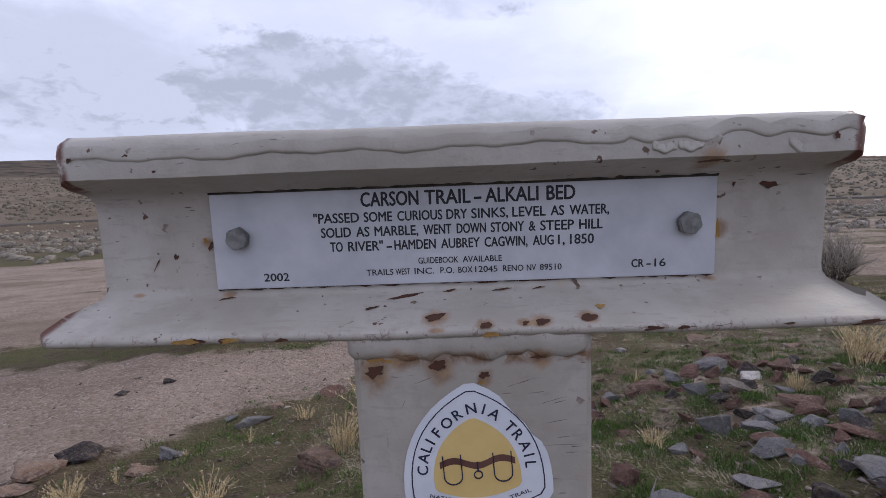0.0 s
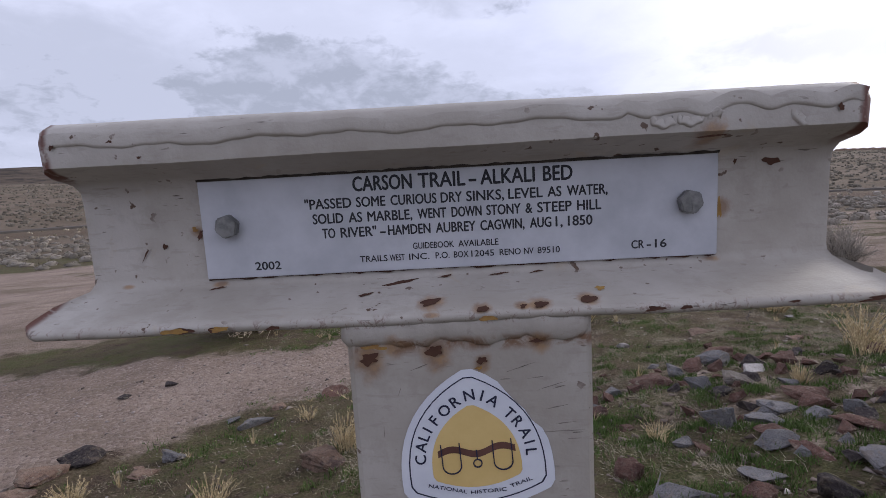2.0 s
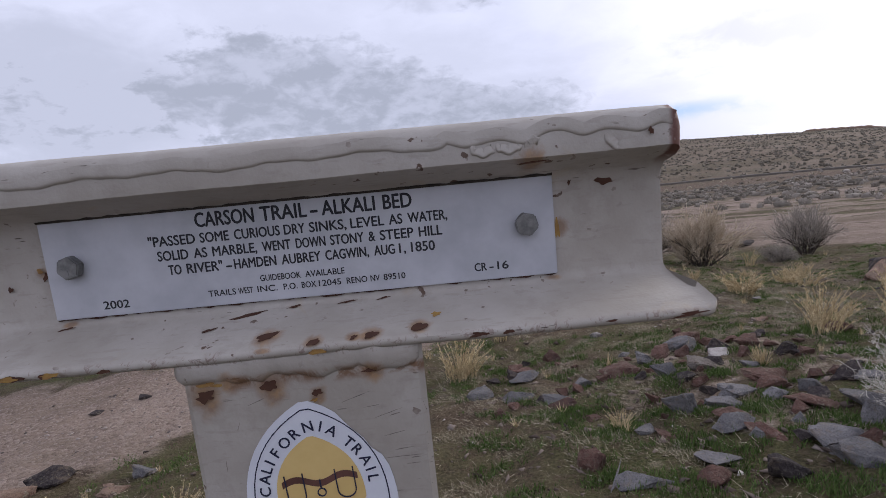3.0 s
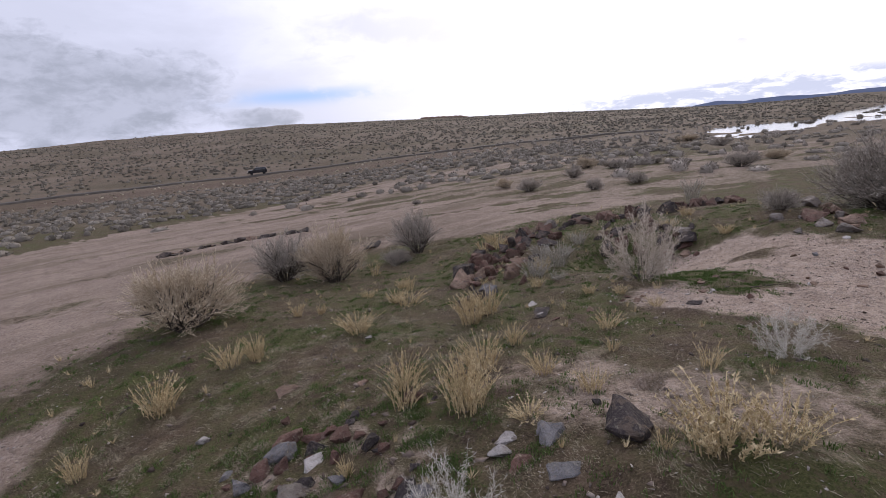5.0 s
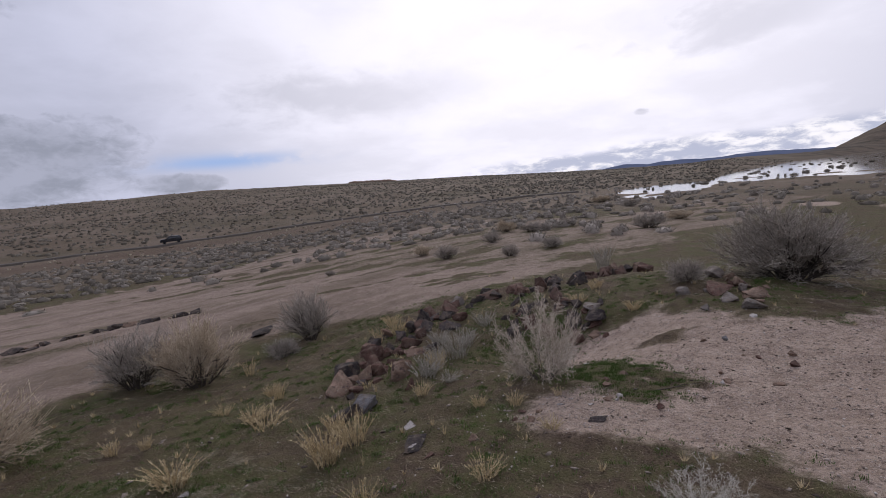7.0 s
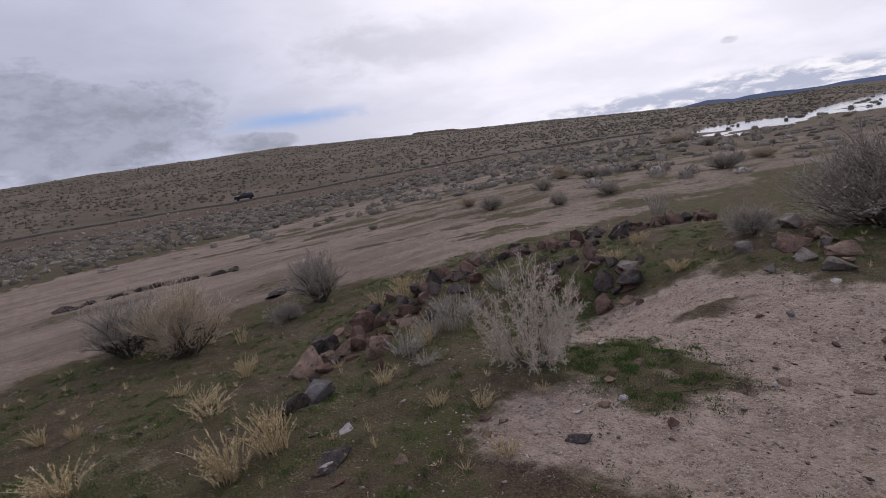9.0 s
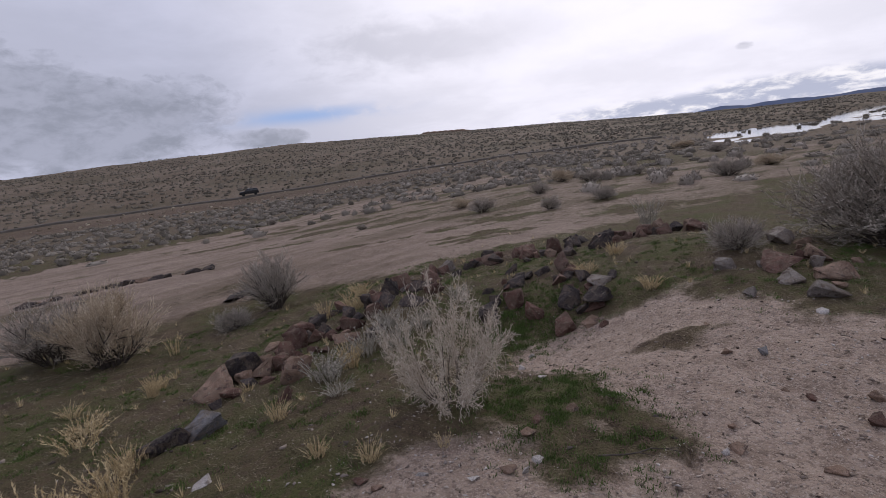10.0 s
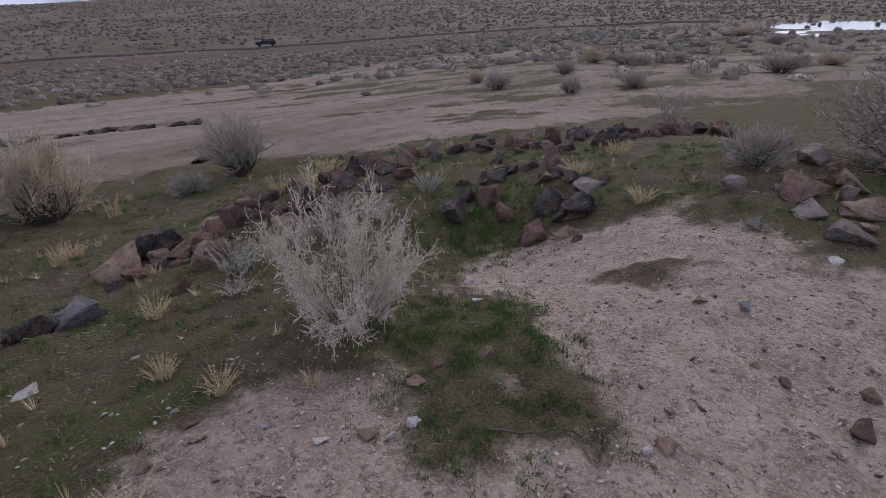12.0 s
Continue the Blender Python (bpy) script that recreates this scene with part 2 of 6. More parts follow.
def steel_paint():
    m, n = material("chipped_cream_paint")
    p = n.position()
    xyz = n.add("ShaderNodeSeparateXYZ", {0: p}).outputs
    dirt, speck, fine = n.noise(9, 6, p, 0.6), n.noise(95, 3, p, 0.5), n.noise(420, 3, p)
    stretched = n.add("ShaderNodeVectorMath", {0: p, 1: (14.0, 60.0, 60.0)}, operation="MULTIPLY").outputs[0]
    scratch = n.noise(3.2, 4, stretched, 0.6)
    color = n.mix(n.ramp(dirt, 0.3, 0.75), (0.335, 0.300, 0.256), (0.465, 0.430, 0.388))
    color = n.mix(n.math("MULTIPLY", n.ramp(n.noise(38, 6, p, 0.7), 0.50, 0.66), 0.30), color, (0.27, 0.235, 0.195))
    color = n.mix(n.math("MULTIPLY", n.ramp(scratch, 0.57, 0.66), 0.4), color, (0.30, 0.265, 0.23))
    thin = n.add("ShaderNodeVectorMath", {0: p, 1: (22.0, 190.0, 190.0)}, operation="MULTIPLY").outputs[0]
    lines = n.math("MULTIPLY", n.ramp(n.noise(2.4, 2, thin, 0.5), 0.70, 0.74), n.ramp(n.noise(13, 3, p), 0.48, 0.62))
    color = n.mix(lines, color, (0.085, 0.065, 0.052))
    stain = n.math("MULTIPLY", n.ramp(n.noise(16, 5, p, 0.65, 0.8), 0.60, 0.74), 0.45)
    color = n.mix(stain, color, (0.40, 0.31, 0.20))
    flecks = n.math("MULTIPLY", n.ramp(speck, 0.665, 0.70), n.ramp(dirt, 0.42, 0.58))
    color = n.mix(flecks, color, (0.10, 0.06, 0.04))
    # rust bled out of the weld, round the chips and along the scraped lips
    patchy = n.noise(46, 5, p, 0.65, 0.6)
    bleed = None
    for sx, sz, reach in ((-0.065, -0.096, 0.017), (-0.019, -0.093, 0.016), (0.013, -0.101, 0.009), (0.053, -0.087, 0.011), (-0.045, -0.087, 0.012), (-0.021, -0.059, 0.013), (0.016, -0.062, 0.010), (0.055, -0.0615, 0.011),
                          (0.043, -0.0615, 0.007), (0.089, -0.0605, 0.010), (-0.020, -0.064, 0.007), (0.204, -0.006, 0.010), (-0.205, -0.003, 0.007), (-0.19, -0.046, 0.009), (0.195, -0.045, 0.009), (-0.266, -0.045, 0.008), (0.180, 0.046, 0.014)):
        far = n.add("ShaderNodeVectorMath", {0: n.add("ShaderNodeCombineXYZ", {0: n.math("SUBTRACT", xyz[0], sx), 1: 0.0, 2: n.math("MULTIPLY", n.math("SUBTRACT", xyz[2], sz), 3.6 if -0.0645 < sz < -0.044 else 1.0)}).outputs[0]}, operation="LENGTH").outputs["Value"]
        one = n.ramp(n.math("ADD", far, n.math("MULTIPLY", n.math("SUBTRACT", patchy, 0.5), reach * 1.6)), reach, reach * 0.25)
        bleed = one if bleed is None else n.math("MAXIMUM", bleed, one)
    color = n.mix(n.math("MULTIPLY", bleed, 0.72), color, n.mix(n.ramp(n.noise(120, 4, p, 0.6), 0.4, 0.6), (0.30, 0.155, 0.050), (0.20, 0.105, 0.048)))
    weld = n.math("MULTIPLY", n.math("MULTIPLY", n.ramp(xyz[2], -0.094, -0.086), n.ramp(xyz[2], -0.078, -0.084)), n.ramp(patchy, 0.45, 0.60))
    color = n.mix(n.math("MULTIPLY", weld, 0.85), color, (0.17, 0.078, 0.030))
    scrape = n.add("ShaderNodeVectorMath", {0: p, 1: (70.0, 30.0, 55.0)}, operation="MULTIPLY").outputs[0]
    lip = n.math("MULTIPLY", n.math("MULTIPLY", n.ramp(xyz[2], -0.0610, -0.0650), n.ramp(xyz[2], -0.0720, -0.0705)), n.ramp(n.noise(2.6, 5, scrape, 0.7, 1.2), 0.54, 0.62))
    color = n.mix(n.math("MULTIPLY", lip, 0.55), color, (0.13, 0.062, 0.045))
    worn = n.ramp(n.noise(60, 4, p, 0.6), 0.36, 0.52)
    ends = n.math("MAXIMUM", n.math("MULTIPLY", n.ramp(n.math("ABSOLUTE", n.math("ADD", xyz[0], 0.005)), 0.2790, 0.2835), n.ramp(xyz[2], 0.035, 0.045)), n.ramp(xyz[0], -0.3000, -0.3045))
    color = n.mix(n.math("MULTIPLY", ends, worn), color, (0.125, 0.050, 0.035))
    n.surface(color, 0.55, height=n.math("ADD", n.math("MULTIPLY", dirt, 1.0), n.math("ADD", n.math("MULTIPLY", fine, 0.12), n.math("MULTIPLY", speck, 0.12))), bump=0.4, dist=0.004, spec=0.4)
    return m


def water_material():
    m, n = material("shallow_water")
    p = n.position()
    n.surface((0.05, 0.045, 0.04), 0.06, height=n.noise(1.2, 3, p), bump=0.05, dist=0.02, spec=0.5)
    return m


MAT = {
    "ground": ground_material(),
    "basalt": rock_material("dark_basalt", (0.028, 0.024, 0.026), (0.075, 0.06, 0.058), lichen=0.55),
    "grey": rock_material("blue_grey_stone", (0.095, 0.092, 0.096), (0.215, 0.205, 0.206), lichen=0.3),
    "red": rock_material("red_brown_stone", (0.068, 0.035, 0.028), (0.165, 0.092, 0.072), lichen=0.6),
    "tan": rock_material("tan_stone", (0.145, 0.090, 0.062), (0.32, 0.220, 0.165), spots=(0.10, 0.065, 0.055), lichen=0.6),
    "white": rock_material("white_stone", (0.30, 0.27, 0.25), (0.55, 0.51, 0.485), spots=(0.20, 0.17, 0.15)),
    "speckled": rock_material("speckled_pale_stone", (0.13, 0.108, 0.095), (0.27, 0.24, 0.215), spots=(0.09, 0.065, 0.055), lichen=0.4),
    "paint": steel_paint(),
    "rust": plain_material("rust", (0.028, 0.016, 0.013), (0.092, 0.042, 0.026), 90, 0.9, per_piece=0.4),
    "ochre": plain_material("ochre_primer", (0.36, 0.22, 0.06), (0.24, 0.13, 0.05), 120, 0.8),
    "plaque": plain_material("white_plaque", (0.40, 0.405, 0.43), (0.51, 0.512, 0.54), 19, 0.42, spec=0.45, bump=0.05),
    "engraving": plain_material("black_engraving", (0.018, 0.018, 0.022), (0.03, 0.03, 0.035), 60, 0.6, bump=0),
    "scratch": plain_material("scratched_paint", (0.13, 0.11, 0.095), (0.24, 0.205, 0.175), 90, 0.9),
    # near-black colour for the painted shadow line above the plaque
    "seam_shade": plain_material("painted_seam_shade", (0.03, 0.025, 0.021), (0.07, 0.058, 0.048), 60, 0.95),
    "zinc": plain_material("weathered_zinc", (0.15, 0.15, 0.145), (0.26, 0.255, 0.245), 160, 0.5, 0.6),
    "decal_white": plain_material("decal_white", (0.60, 0.61, 0.66), (0.68, 0.69, 0.73), 20, 0.5, bump=0),
    "decal_navy": plain_material("decal_navy", (0.02, 0.022, 0.05), (0.03, 0.032, 0.06), 40, 0.5, bump=0),
    "decal_gold": plain_material("decal_gold", (0.64, 0.45, 0.17), (0.70, 0.51, 0.21), 30, 0.5, bump=0),
    "decal_brown": plain_material("decal_brown", (0.10, 0.045, 0.035), (0.15, 0.07, 0.055), 60, 0.5, bump=0),
    "straw": plain_material("dry_straw", (0.37, 0.285, 0.16), (0.70, 0.575, 0.36), 9, 0.9, per_piece=0.7, spec=0.1, bump=0),
    "pale_twig": plain_material("pale_twigs", (0.26, 0.235, 0.19), (0.50, 0.465, 0.40), 9, 0.9, per_piece=0.7, spec=0.1, bump=0),
    "salt_leaf": plain_material("silvery_leaves", (0.35, 0.295, 0.235), (0.70, 0.62, 0.515), 9, 0.9, per_piece=0.7, spec=0.1, bump=0),
    "bleached_twig": plain_material("bleached_twigs", (0.36, 0.33, 0.28), (0.66, 0.62, 0.55), 9, 0.9, per_piece=0.7, spec=0.1, bump=0),
    "grey_twig": plain_material("grey_twigs", (0.21, 0.18, 0.15), (0.48, 0.43, 0.37), 9, 0.9, per_piece=0.7, spec=0.1, bump=0),
    "tan_twig": plain_material("tan_twigs", (0.33, 0.26, 0.185), (0.66, 0.56, 0.42), 9, 0.9, per_piece=0.7, spec=0.1, bump=0),
    "bark": plain_material("dark_bark", (0.045, 0.036, 0.03), (0.11, 0.09, 0.075), 40, 0.9),
    "grass": plain_material("short_grass", (0.044, 0.078, 0.018), (0.130, 0.185, 0.055), 2, 0.8, per_piece=0.6, spec=0.15, bump=0),
    "litter": plain_material("dead_litter", (0.15, 0.122, 0.086), (0.50, 0.43, 0.32), 3, 0.9, per_piece=0.8, spec=0.1, bump=0),
    "thatch": plain_material("pale_thatch", (0.24, 0.20, 0.135), (0.58, 0.51, 0.385), 3, 0.9, per_piece=0.8, spec=0.1, bump=0),
    "pebble": plain_material("pebbles", (0.09, 0.072, 0.064), (0.36, 0.31, 0.28), 3, 0.9, per_piece=0.85, spec=0.2, bump=0),
    "sand_crumb": plain_material("sand_crumbs", (0.15, 0.115, 0.090), (0.46, 0.39, 0.335), 3, 0.95, per_piece=0.85, spec=0.1, bump=0),
    "soil_stone": plain_material("soil_stones", (0.045, 0.033, 0.030), (0.31, 0.26, 0.225), 30, 0.95, per_piece=0.8, spec=0.1, bump=0.4),
    "clod": plain_material("earth_clods", (0.070, 0.052, 0.043), (0.225, 0.178, 0.150), 3, 0.95, per_piece=0.8, spec=0.1, bump=0),
    "chalk": plain_material("white_chips", (0.22, 0.185, 0.165), (0.55, 0.50, 0.465), 3, 0.9, per_piece=0.8, spec=0.2, bump=0),
    "sage": plain_material("grey_sage", (0.115, 0.100, 0.080), (0.305, 0.270, 0.225), 0.4, 0.95, per_piece=0.55, spec=0.1, bump=0),
    "pale_sage": plain_material("pale_sage", (0.16, 0.138, 0.112), (0.42, 0.372, 0.318), 0.4, 0.95, per_piece=0.55, spec=0.1, bump=0),
    "hill_shrub": plain_material("dark_hill_shrubs", (0.082, 0.071, 0.054), (0.205, 0.180, 0.145), 0.15, 0.95, per_piece=0.6, spec=0.1, bump=0),
    "water": water_material(),
    # aerial haze painted into the base colour of the far mountains
    "haze_blue": plain_material("far_mountain_haze", (0.095, 0.12, 0.19), (0.13, 0.155, 0.23), 0.004, 1.0, spec=0.0, bump=0),
    "asphalt": plain_material("worn_road", (0.065, 0.055, 0.046), (0.10, 0.085, 0.07), 1.0, 0.9),
    "car_paint": plain_material("black_car_paint", (0.012, 0.012, 0.014), (0.02, 0.02, 0.022), 3, 0.25, spec=0.5, bump=0),
    "car_glass": plain_material("dark_car_glass", (0.02, 0.022, 0.025), (0.03, 0.03, 0.033), 3, 0.08, spec=0.6, bump=0),
    "rubber": plain_material("tyre_rubber", (0.012, 0.012, 0.012), (0.02, 0.02, 0.02), 30, 0.9),
    "lamp": plain_material("headlight_lens", (0.45, 0.45, 0.47), (0.55, 0.55, 0.57), 30, 0.15, spec=0.6, bump=0),
    "truck_white": plain_material("white_truck_panel", (0.62, 0.62, 0.60), (0.72, 0.72, 0.70), 2, 0.5, bump=0),
}


# ---- shape of the land ----
HUB = (3.0, 0.5)
CREST_AZ = [-180, -110, -60, -40, -25, -7, -1, 11, 24, 36, 46, 57, 67, 75, 80, 84, 85.5, 88, 90.5, 96, 110, 140, 180]
CREST_EL = [1.2, 1.2, 1.0, 0.9, 0.9, 1.10, 1.04, 1.45, 1.70, 1.36, 1.00, 0.66, 0.20, 0.12, 0.30, 0.22, 0.3, 1.6, 2.8, 3.5, 3.1, 1.8, 1.2]
REACH_AZ = [-180, 62, 70, 77, 81, 86, 92, 115, 140, 180]
FOOT_R = [118, 116, 108, 132, 240, 480, 800, 800, 300, 118]
CREST_R = [450, 450, 450, 480, 600, 900, 1200, 1200, 600, 450]
BUTTE_AZ = [-180, -75, -55, -38, -25, -19.5, -15, -11.5, -7, -3, 180]
BUTTE_EL = [0.0, 0.0, 1.5, 2.4, 2.62, 2.9, 2.98, 3.0, 1.5, 0.2, 0.0]
EAST_AZ = [56, 64, 66.5, 69, 73, 76, 78.5, 84, 90, 112, 130]
EAST_FALL = [0.0, -0.45, -0.35, 0.10, 0.10, 0.04, -0.16, -0.20, -0.22, -0.22, 0.0]
MOUNDS = [(12, 3.4, 1.4, 0.311), (0, -1, 2.0, 0.208), (6.5, -2, 2, 0.215), (1.5, 1.8, 1.6, -0.011), (3.2, 1.5, 1.5, 0.131), (-2, 3, 1.8, -0.01),
          (4, 4, 1.6, -0.066), (6.3, 1.2, 1.5, -0.156), (8.4, 4.0, 1.0, -0.517), (10.3, 2.0, 1.8, 0.166), (10.5, 4.8, 1.6, -0.14), (7, 7.5, 2.2, -0.253),
          (2, 7, 2.2, 0.108), (8, 15, 4, 0.202), (17, 9, 5, -0.256), (8.2, 6.4, 1.2, 0.139), (0.5, 4, 1.3, -0.153)]
BURROWS = [(3.46, 1.40, 0.075, 0.10), (3.80, 1.42, 0.035, 0.05), (7.2, 2.22, 0.06, 0.10), (6.87, 1.59, 0.05, 0.06)]
WATER_Z = -2.3


def ease(a, b, v):
    u = np.clip((v - a) / (b - a), 0, 1)
    return u * u * (3 - 2 * u)


def ripple(x, y, size, seed):
    """Cheap smooth noise from turned waves, about -1 to 1."""
    total = np.zeros_like(x)
    rng = np.random.RandomState(seed)
    for k in range(9):
        turn, f, ph = rng.uniform(0, 6.283), 6.283 / size * rng.uniform(0.6, 1.9), rng.uniform(0, 6.283)
        total = total + np.sin(f * (x * np.cos(turn) + y * np.sin(turn)) + ph + 1.3 * np.sin(f * 0.6 * (y * np.cos(turn) - x * np.sin(turn)) + 2 * ph))
    return total / 4.5


def heights(x, y):
    x, y = np.asarray(x, float), np.asarray(y, float)
    dx, dy = x - HUB[0], y - HUB[1]
    r, az = np.hypot(dx, dy), np.degrees(np.arctan2(dx, dy))
    fall = 6.2 - 3.0 * ease(15, 58, az) - 2.5 * (1 - ease(-110, -60, az))
    fall = fall + np.interp(az, EAST_AZ, EAST_FALL) * ease(30, 75, r) + 0.55 * ease(135, 185, r) * ease(76, 80, az) * (1 - ease(110, 125, az))
    z = 0.45 - fall * (1 - np.exp(-r / 50))
    foot, crest = np.interp(az, REACH_AZ, FOOT_R), np.interp(az, REACH_AZ, CREST_R)
    top = 2 + crest * np.tan(np.radians(np.interp(az, CREST_AZ, CREST_EL)))
    u = np.clip((r - foot) / (crest - foot), 0, 1)
    z = z + (top - z) * (1.25 * u - 0.25 * u * u)
    butte = 2 + 900 * np.tan(np.radians(np.interp(az, BUTTE_AZ, BUTTE_EL)))
    z = z + np.maximum(butte - z, -12) * ease(500, 900, r)
    z = z + ease(140, 300, r) * ripple(x, y, 90, 3) * 0.5 + ease(25, 90, r) * ripple(x, y, 28, 4) * (0.12 + 0.10 * ease(60, 70, az))
    z = z + ease(8, 20, r) * ripple(x, y, 5, 5) * 0.05
    near = 1 - ease(25, 60, r)
    z = z + near * (0.022 * ripple(x, y, 0.9, 6) + 0.010 * ripple(x, y, 0.3, 7) + 0.005 * ripple(x, y, 0.14, 8))
    for mx, my, s, a in MOUNDS:
        z = z + a * np.exp(-((x - mx) ** 2 + (y - my) ** 2) / (2 * s * s))
    for mx, my, s, a in BURROWS:
        d2 = (x - mx) ** 2 + (y - my) ** 2
        z = z - a * 1.6 * np.exp(-(d2 / (s * s)) ** 2) + 0.02 * np.exp(-((np.sqrt(d2) - 1.7 * s) / (0.6 * s)) ** 2)
    # the road runs on a low bench
    bench = np.exp(-(((r - 116) / 5) ** 2)) * ease(-70, -50, az) * (1 - ease(58, 70, az))
    return z + 0.35 * bench


def height(x, y):
    return float(heights(np.array([x]), np.array([y]))[0])


FIELD = [(-70, 28), (-25, 27), (-12, 30), (1.25, 35), (12.4, 39), (19.4, 40), (29, 44.7), (38, 42), (44, 32), (40, 18), (60, 12), (60, 4), (24, 5.6), (15.9, 7.2),
         (11.6, 7.4), (9.7, 8.4), (8.3, 9.9), (7.1, 10.5), (4.5, 10.3), (3.4, 9.7), (1.9, 8.2), (1.35, 7.5), (0.5, 6.6), (-0.6, 7.0), (-3.5, 6.8), (-6, 6.2), (-9, 5.5), (-70, -10)]
TRAIL = [(-9, 4.5), (-5, 5.0), (-2.7, 5.0), (-1.6, 4.75), (-0.7, 5.1), (0, 5.5), (0.8, 5.6), (0.72, 5.2), (0.41, 4.6), (-0.12, 4.2), (-0.74, 3.5), (-1.1, 3.25), (-1.87, 2.73),
         (-2.3, 2.26), (-3.5, 1.2), (-6, -2), (-12, -8), (-20, 0)]
SAND = [(5.45, 2.75), (5.9, 2.8), (6.4, 2.6), (7.2, 3.2), (7.8, 3.7), (8.2, 3.95), (8.7, 4.1), (9.2, 3.7), (9.5, 3.2), (9.75, 2.9), (9.6, 2.2), (9.3, 1.8), (9.15, 1.4), (9.5, 0.7),
        (12, -0.5), (12, -5), (4.2, -5), (5.2, 0.1), (5.65, 0.85), (5.55, 1.3), (5.5, 1.7), (5.3, 2.1)]
SCRAPE = [(3.31, 2.66), (3.5, 2.44), (4.05, 2.14), (3.9, 1.5), (3.98, 1.07), (4.2, 0.72), (4.75, 0.36), (3.7, 0.1), (3.0, 0.5), (2.6, 1.3), (2.95, 1.9), (2.85, 2.3)]
LAWN = [(7.15, 3.43), (7.76, 2.94), (7.42, 2.05), (6.95, 1.68), (6.46, 1.74), (6.34, 2.0), (6.40, 2.3), (6.50, 2.76)]
HOLLOW = [(8.2, 2.75), (8.63, 2.6), (8.85, 2.05), (8.23, 2.2)]


def inside(poly, x, y, soft):
    """1 well inside the outline, 0 well outside, 0.5 on it."""
    best, within = np.full(x.shape, 1e9), np.zeros(x.shape, bool)
    for (ax, ay), (bx, by) in zip(poly, poly[1:] + poly[:1]):
        ex, ey = bx - ax, by - ay
        t = np.clip(((x - ax) * ex + (y - ay) * ey) / (ex * ex + ey * ey), 0, 1)
        best = np.minimum(best, (x - ax - t * ex) ** 2 + (y - ay - t * ey) ** 2)
        if ay != by:
            within ^= ((ay > y) != (by > y)) & (x < ex * (y - ay) / ey + ax)
    d = np.sqrt(best)
    return np.clip(0.5 + np.where(within, d, -d) / (2 * soft), 0, 1)


def zones(x, y):
    x, y = np.asarray(x, float), np.asarray(y, float)
    dx, dy = x - HUB[0], y - HUB[1]
    r, az = np.hypot(dx, dy), np.degrees(np.arctan2(dx, dy))
    far = ease(10, 40, r)
    wx, wy = x + (0.15 + 1.2 * far) * ripple(x, y, 1.1, 11), y + (0.15 + 1.2 * far) * ripple(x, y, 1.3, 12)
    soft = 0.38
    gravel = np.maximum(inside(FIELD, wx, wy, 0.5), inside(TRAIL, wx, wy, 0.32))
    # streaks of soil and moss that cross the open field
    along, across = x * 0.94 - y * 0.34, x * 0.34 + y * 0.94
    streak = ripple(along / 3.5, across, 3.2, 13) + 0.5 * ripple(along / 2, across, 1.3, 14)
    gravel = gravel * (1 - 0.80 * ease(0.0, 1.0, streak) * ease(7, 13, x) * (1 - ease(45, 60, r))) * (1 - 0.55 * ease(0.1, 1.1, streak) * ease(8, 13, y))
    gravel = gravel * (1 - 0.42 * ease(9, 18, x) * (1 - ease(24, 40, y)))
    sand = inside(SAND, wx, wy, soft) * (1 - 0.9 * inside(HOLLOW, wx, wy, 0.15))
    sand = np.maximum(sand, 0.54 * inside(SCRAPE, wx, wy, 0.3))
    sand = np.maximum(sand, 0.75 * ease(60, 75, az) * ease(28, 45, r) * (1 - ease(85, 130, r)) * ease(0.0, 0.6, ripple(x / 3, y, 6, 15)))
    sand = np.maximum(sand, 0.52 * np.exp(-((x - 1.8) ** 2 + (y - 2.3) ** 2) / 3.0) * ease(-0.4, 0.5, ripple(x, y, 0.6, 17)))
    lawn = inside(LAWN, wx, wy, 0.28) * (1 - 0.6 * np.exp(-((x - 6.92) ** 2 + (y - 2.1) ** 2) / 0.02))
    sand = sand * (1 - lawn)
    moss = np.clip(0.70 + 0.42 * ripple(x, y, 1.6, 16), 0, 1) * (1 - ease(60, 90, r))
    pit = np.exp(-((x - 8.6) ** 2 + (y - 4.3) ** 2) / 1.2)
    moss = moss * (1 - 0.85 * inside(HOLLOW, wx, wy, 0.3))
    moss = moss + 0.15 * (1 - ease(1.0, 3.5, x)) * ease(4.2, 5.2, y)
    moss = np.maximum(np.maximum(moss, lawn * 0.6), 0.9 * pit)
    hill = ease(44, 60, r) * (1 - 0.92 * np.exp(-(((r - 103) / 9) ** 2)) * (1 - ease(40, 60, az)))
    scree = ease(480, 560, r) * (1 - ease(-12, 2, az)) * ease(-90, -70, az) * 0.9 + 0.78 * ease(300, 600, r) * ease(80, 86, az)
    return {"gravel": gravel, "sand": sand, "moss": np.clip(moss, 0, 1), "hill": hill, "scree": np.clip(scree, 0, 1)}


def spread(lo, hi, step, growth, far):
    mid = list(np.arange(lo, hi + step / 2, step))
    out, s, v = [], step, 0.0
    while v < far:
        s *= growth
        v += s
        out.append(v)
    return np.array([lo - v for v in reversed(out)] + mid + [mid[-1] + v for v in out])


def mesh_object(name, verts, faces, mat, smooth=True):
    me = bpy.data.meshes.new(name)
    me.from_pydata(verts, [], faces)
    me.materials.append(MAT[mat])
    if smooth:
        me.polygons.foreach_set("use_smooth", [True] * len(me.polygons))
    me.update()
    return new(name, me)


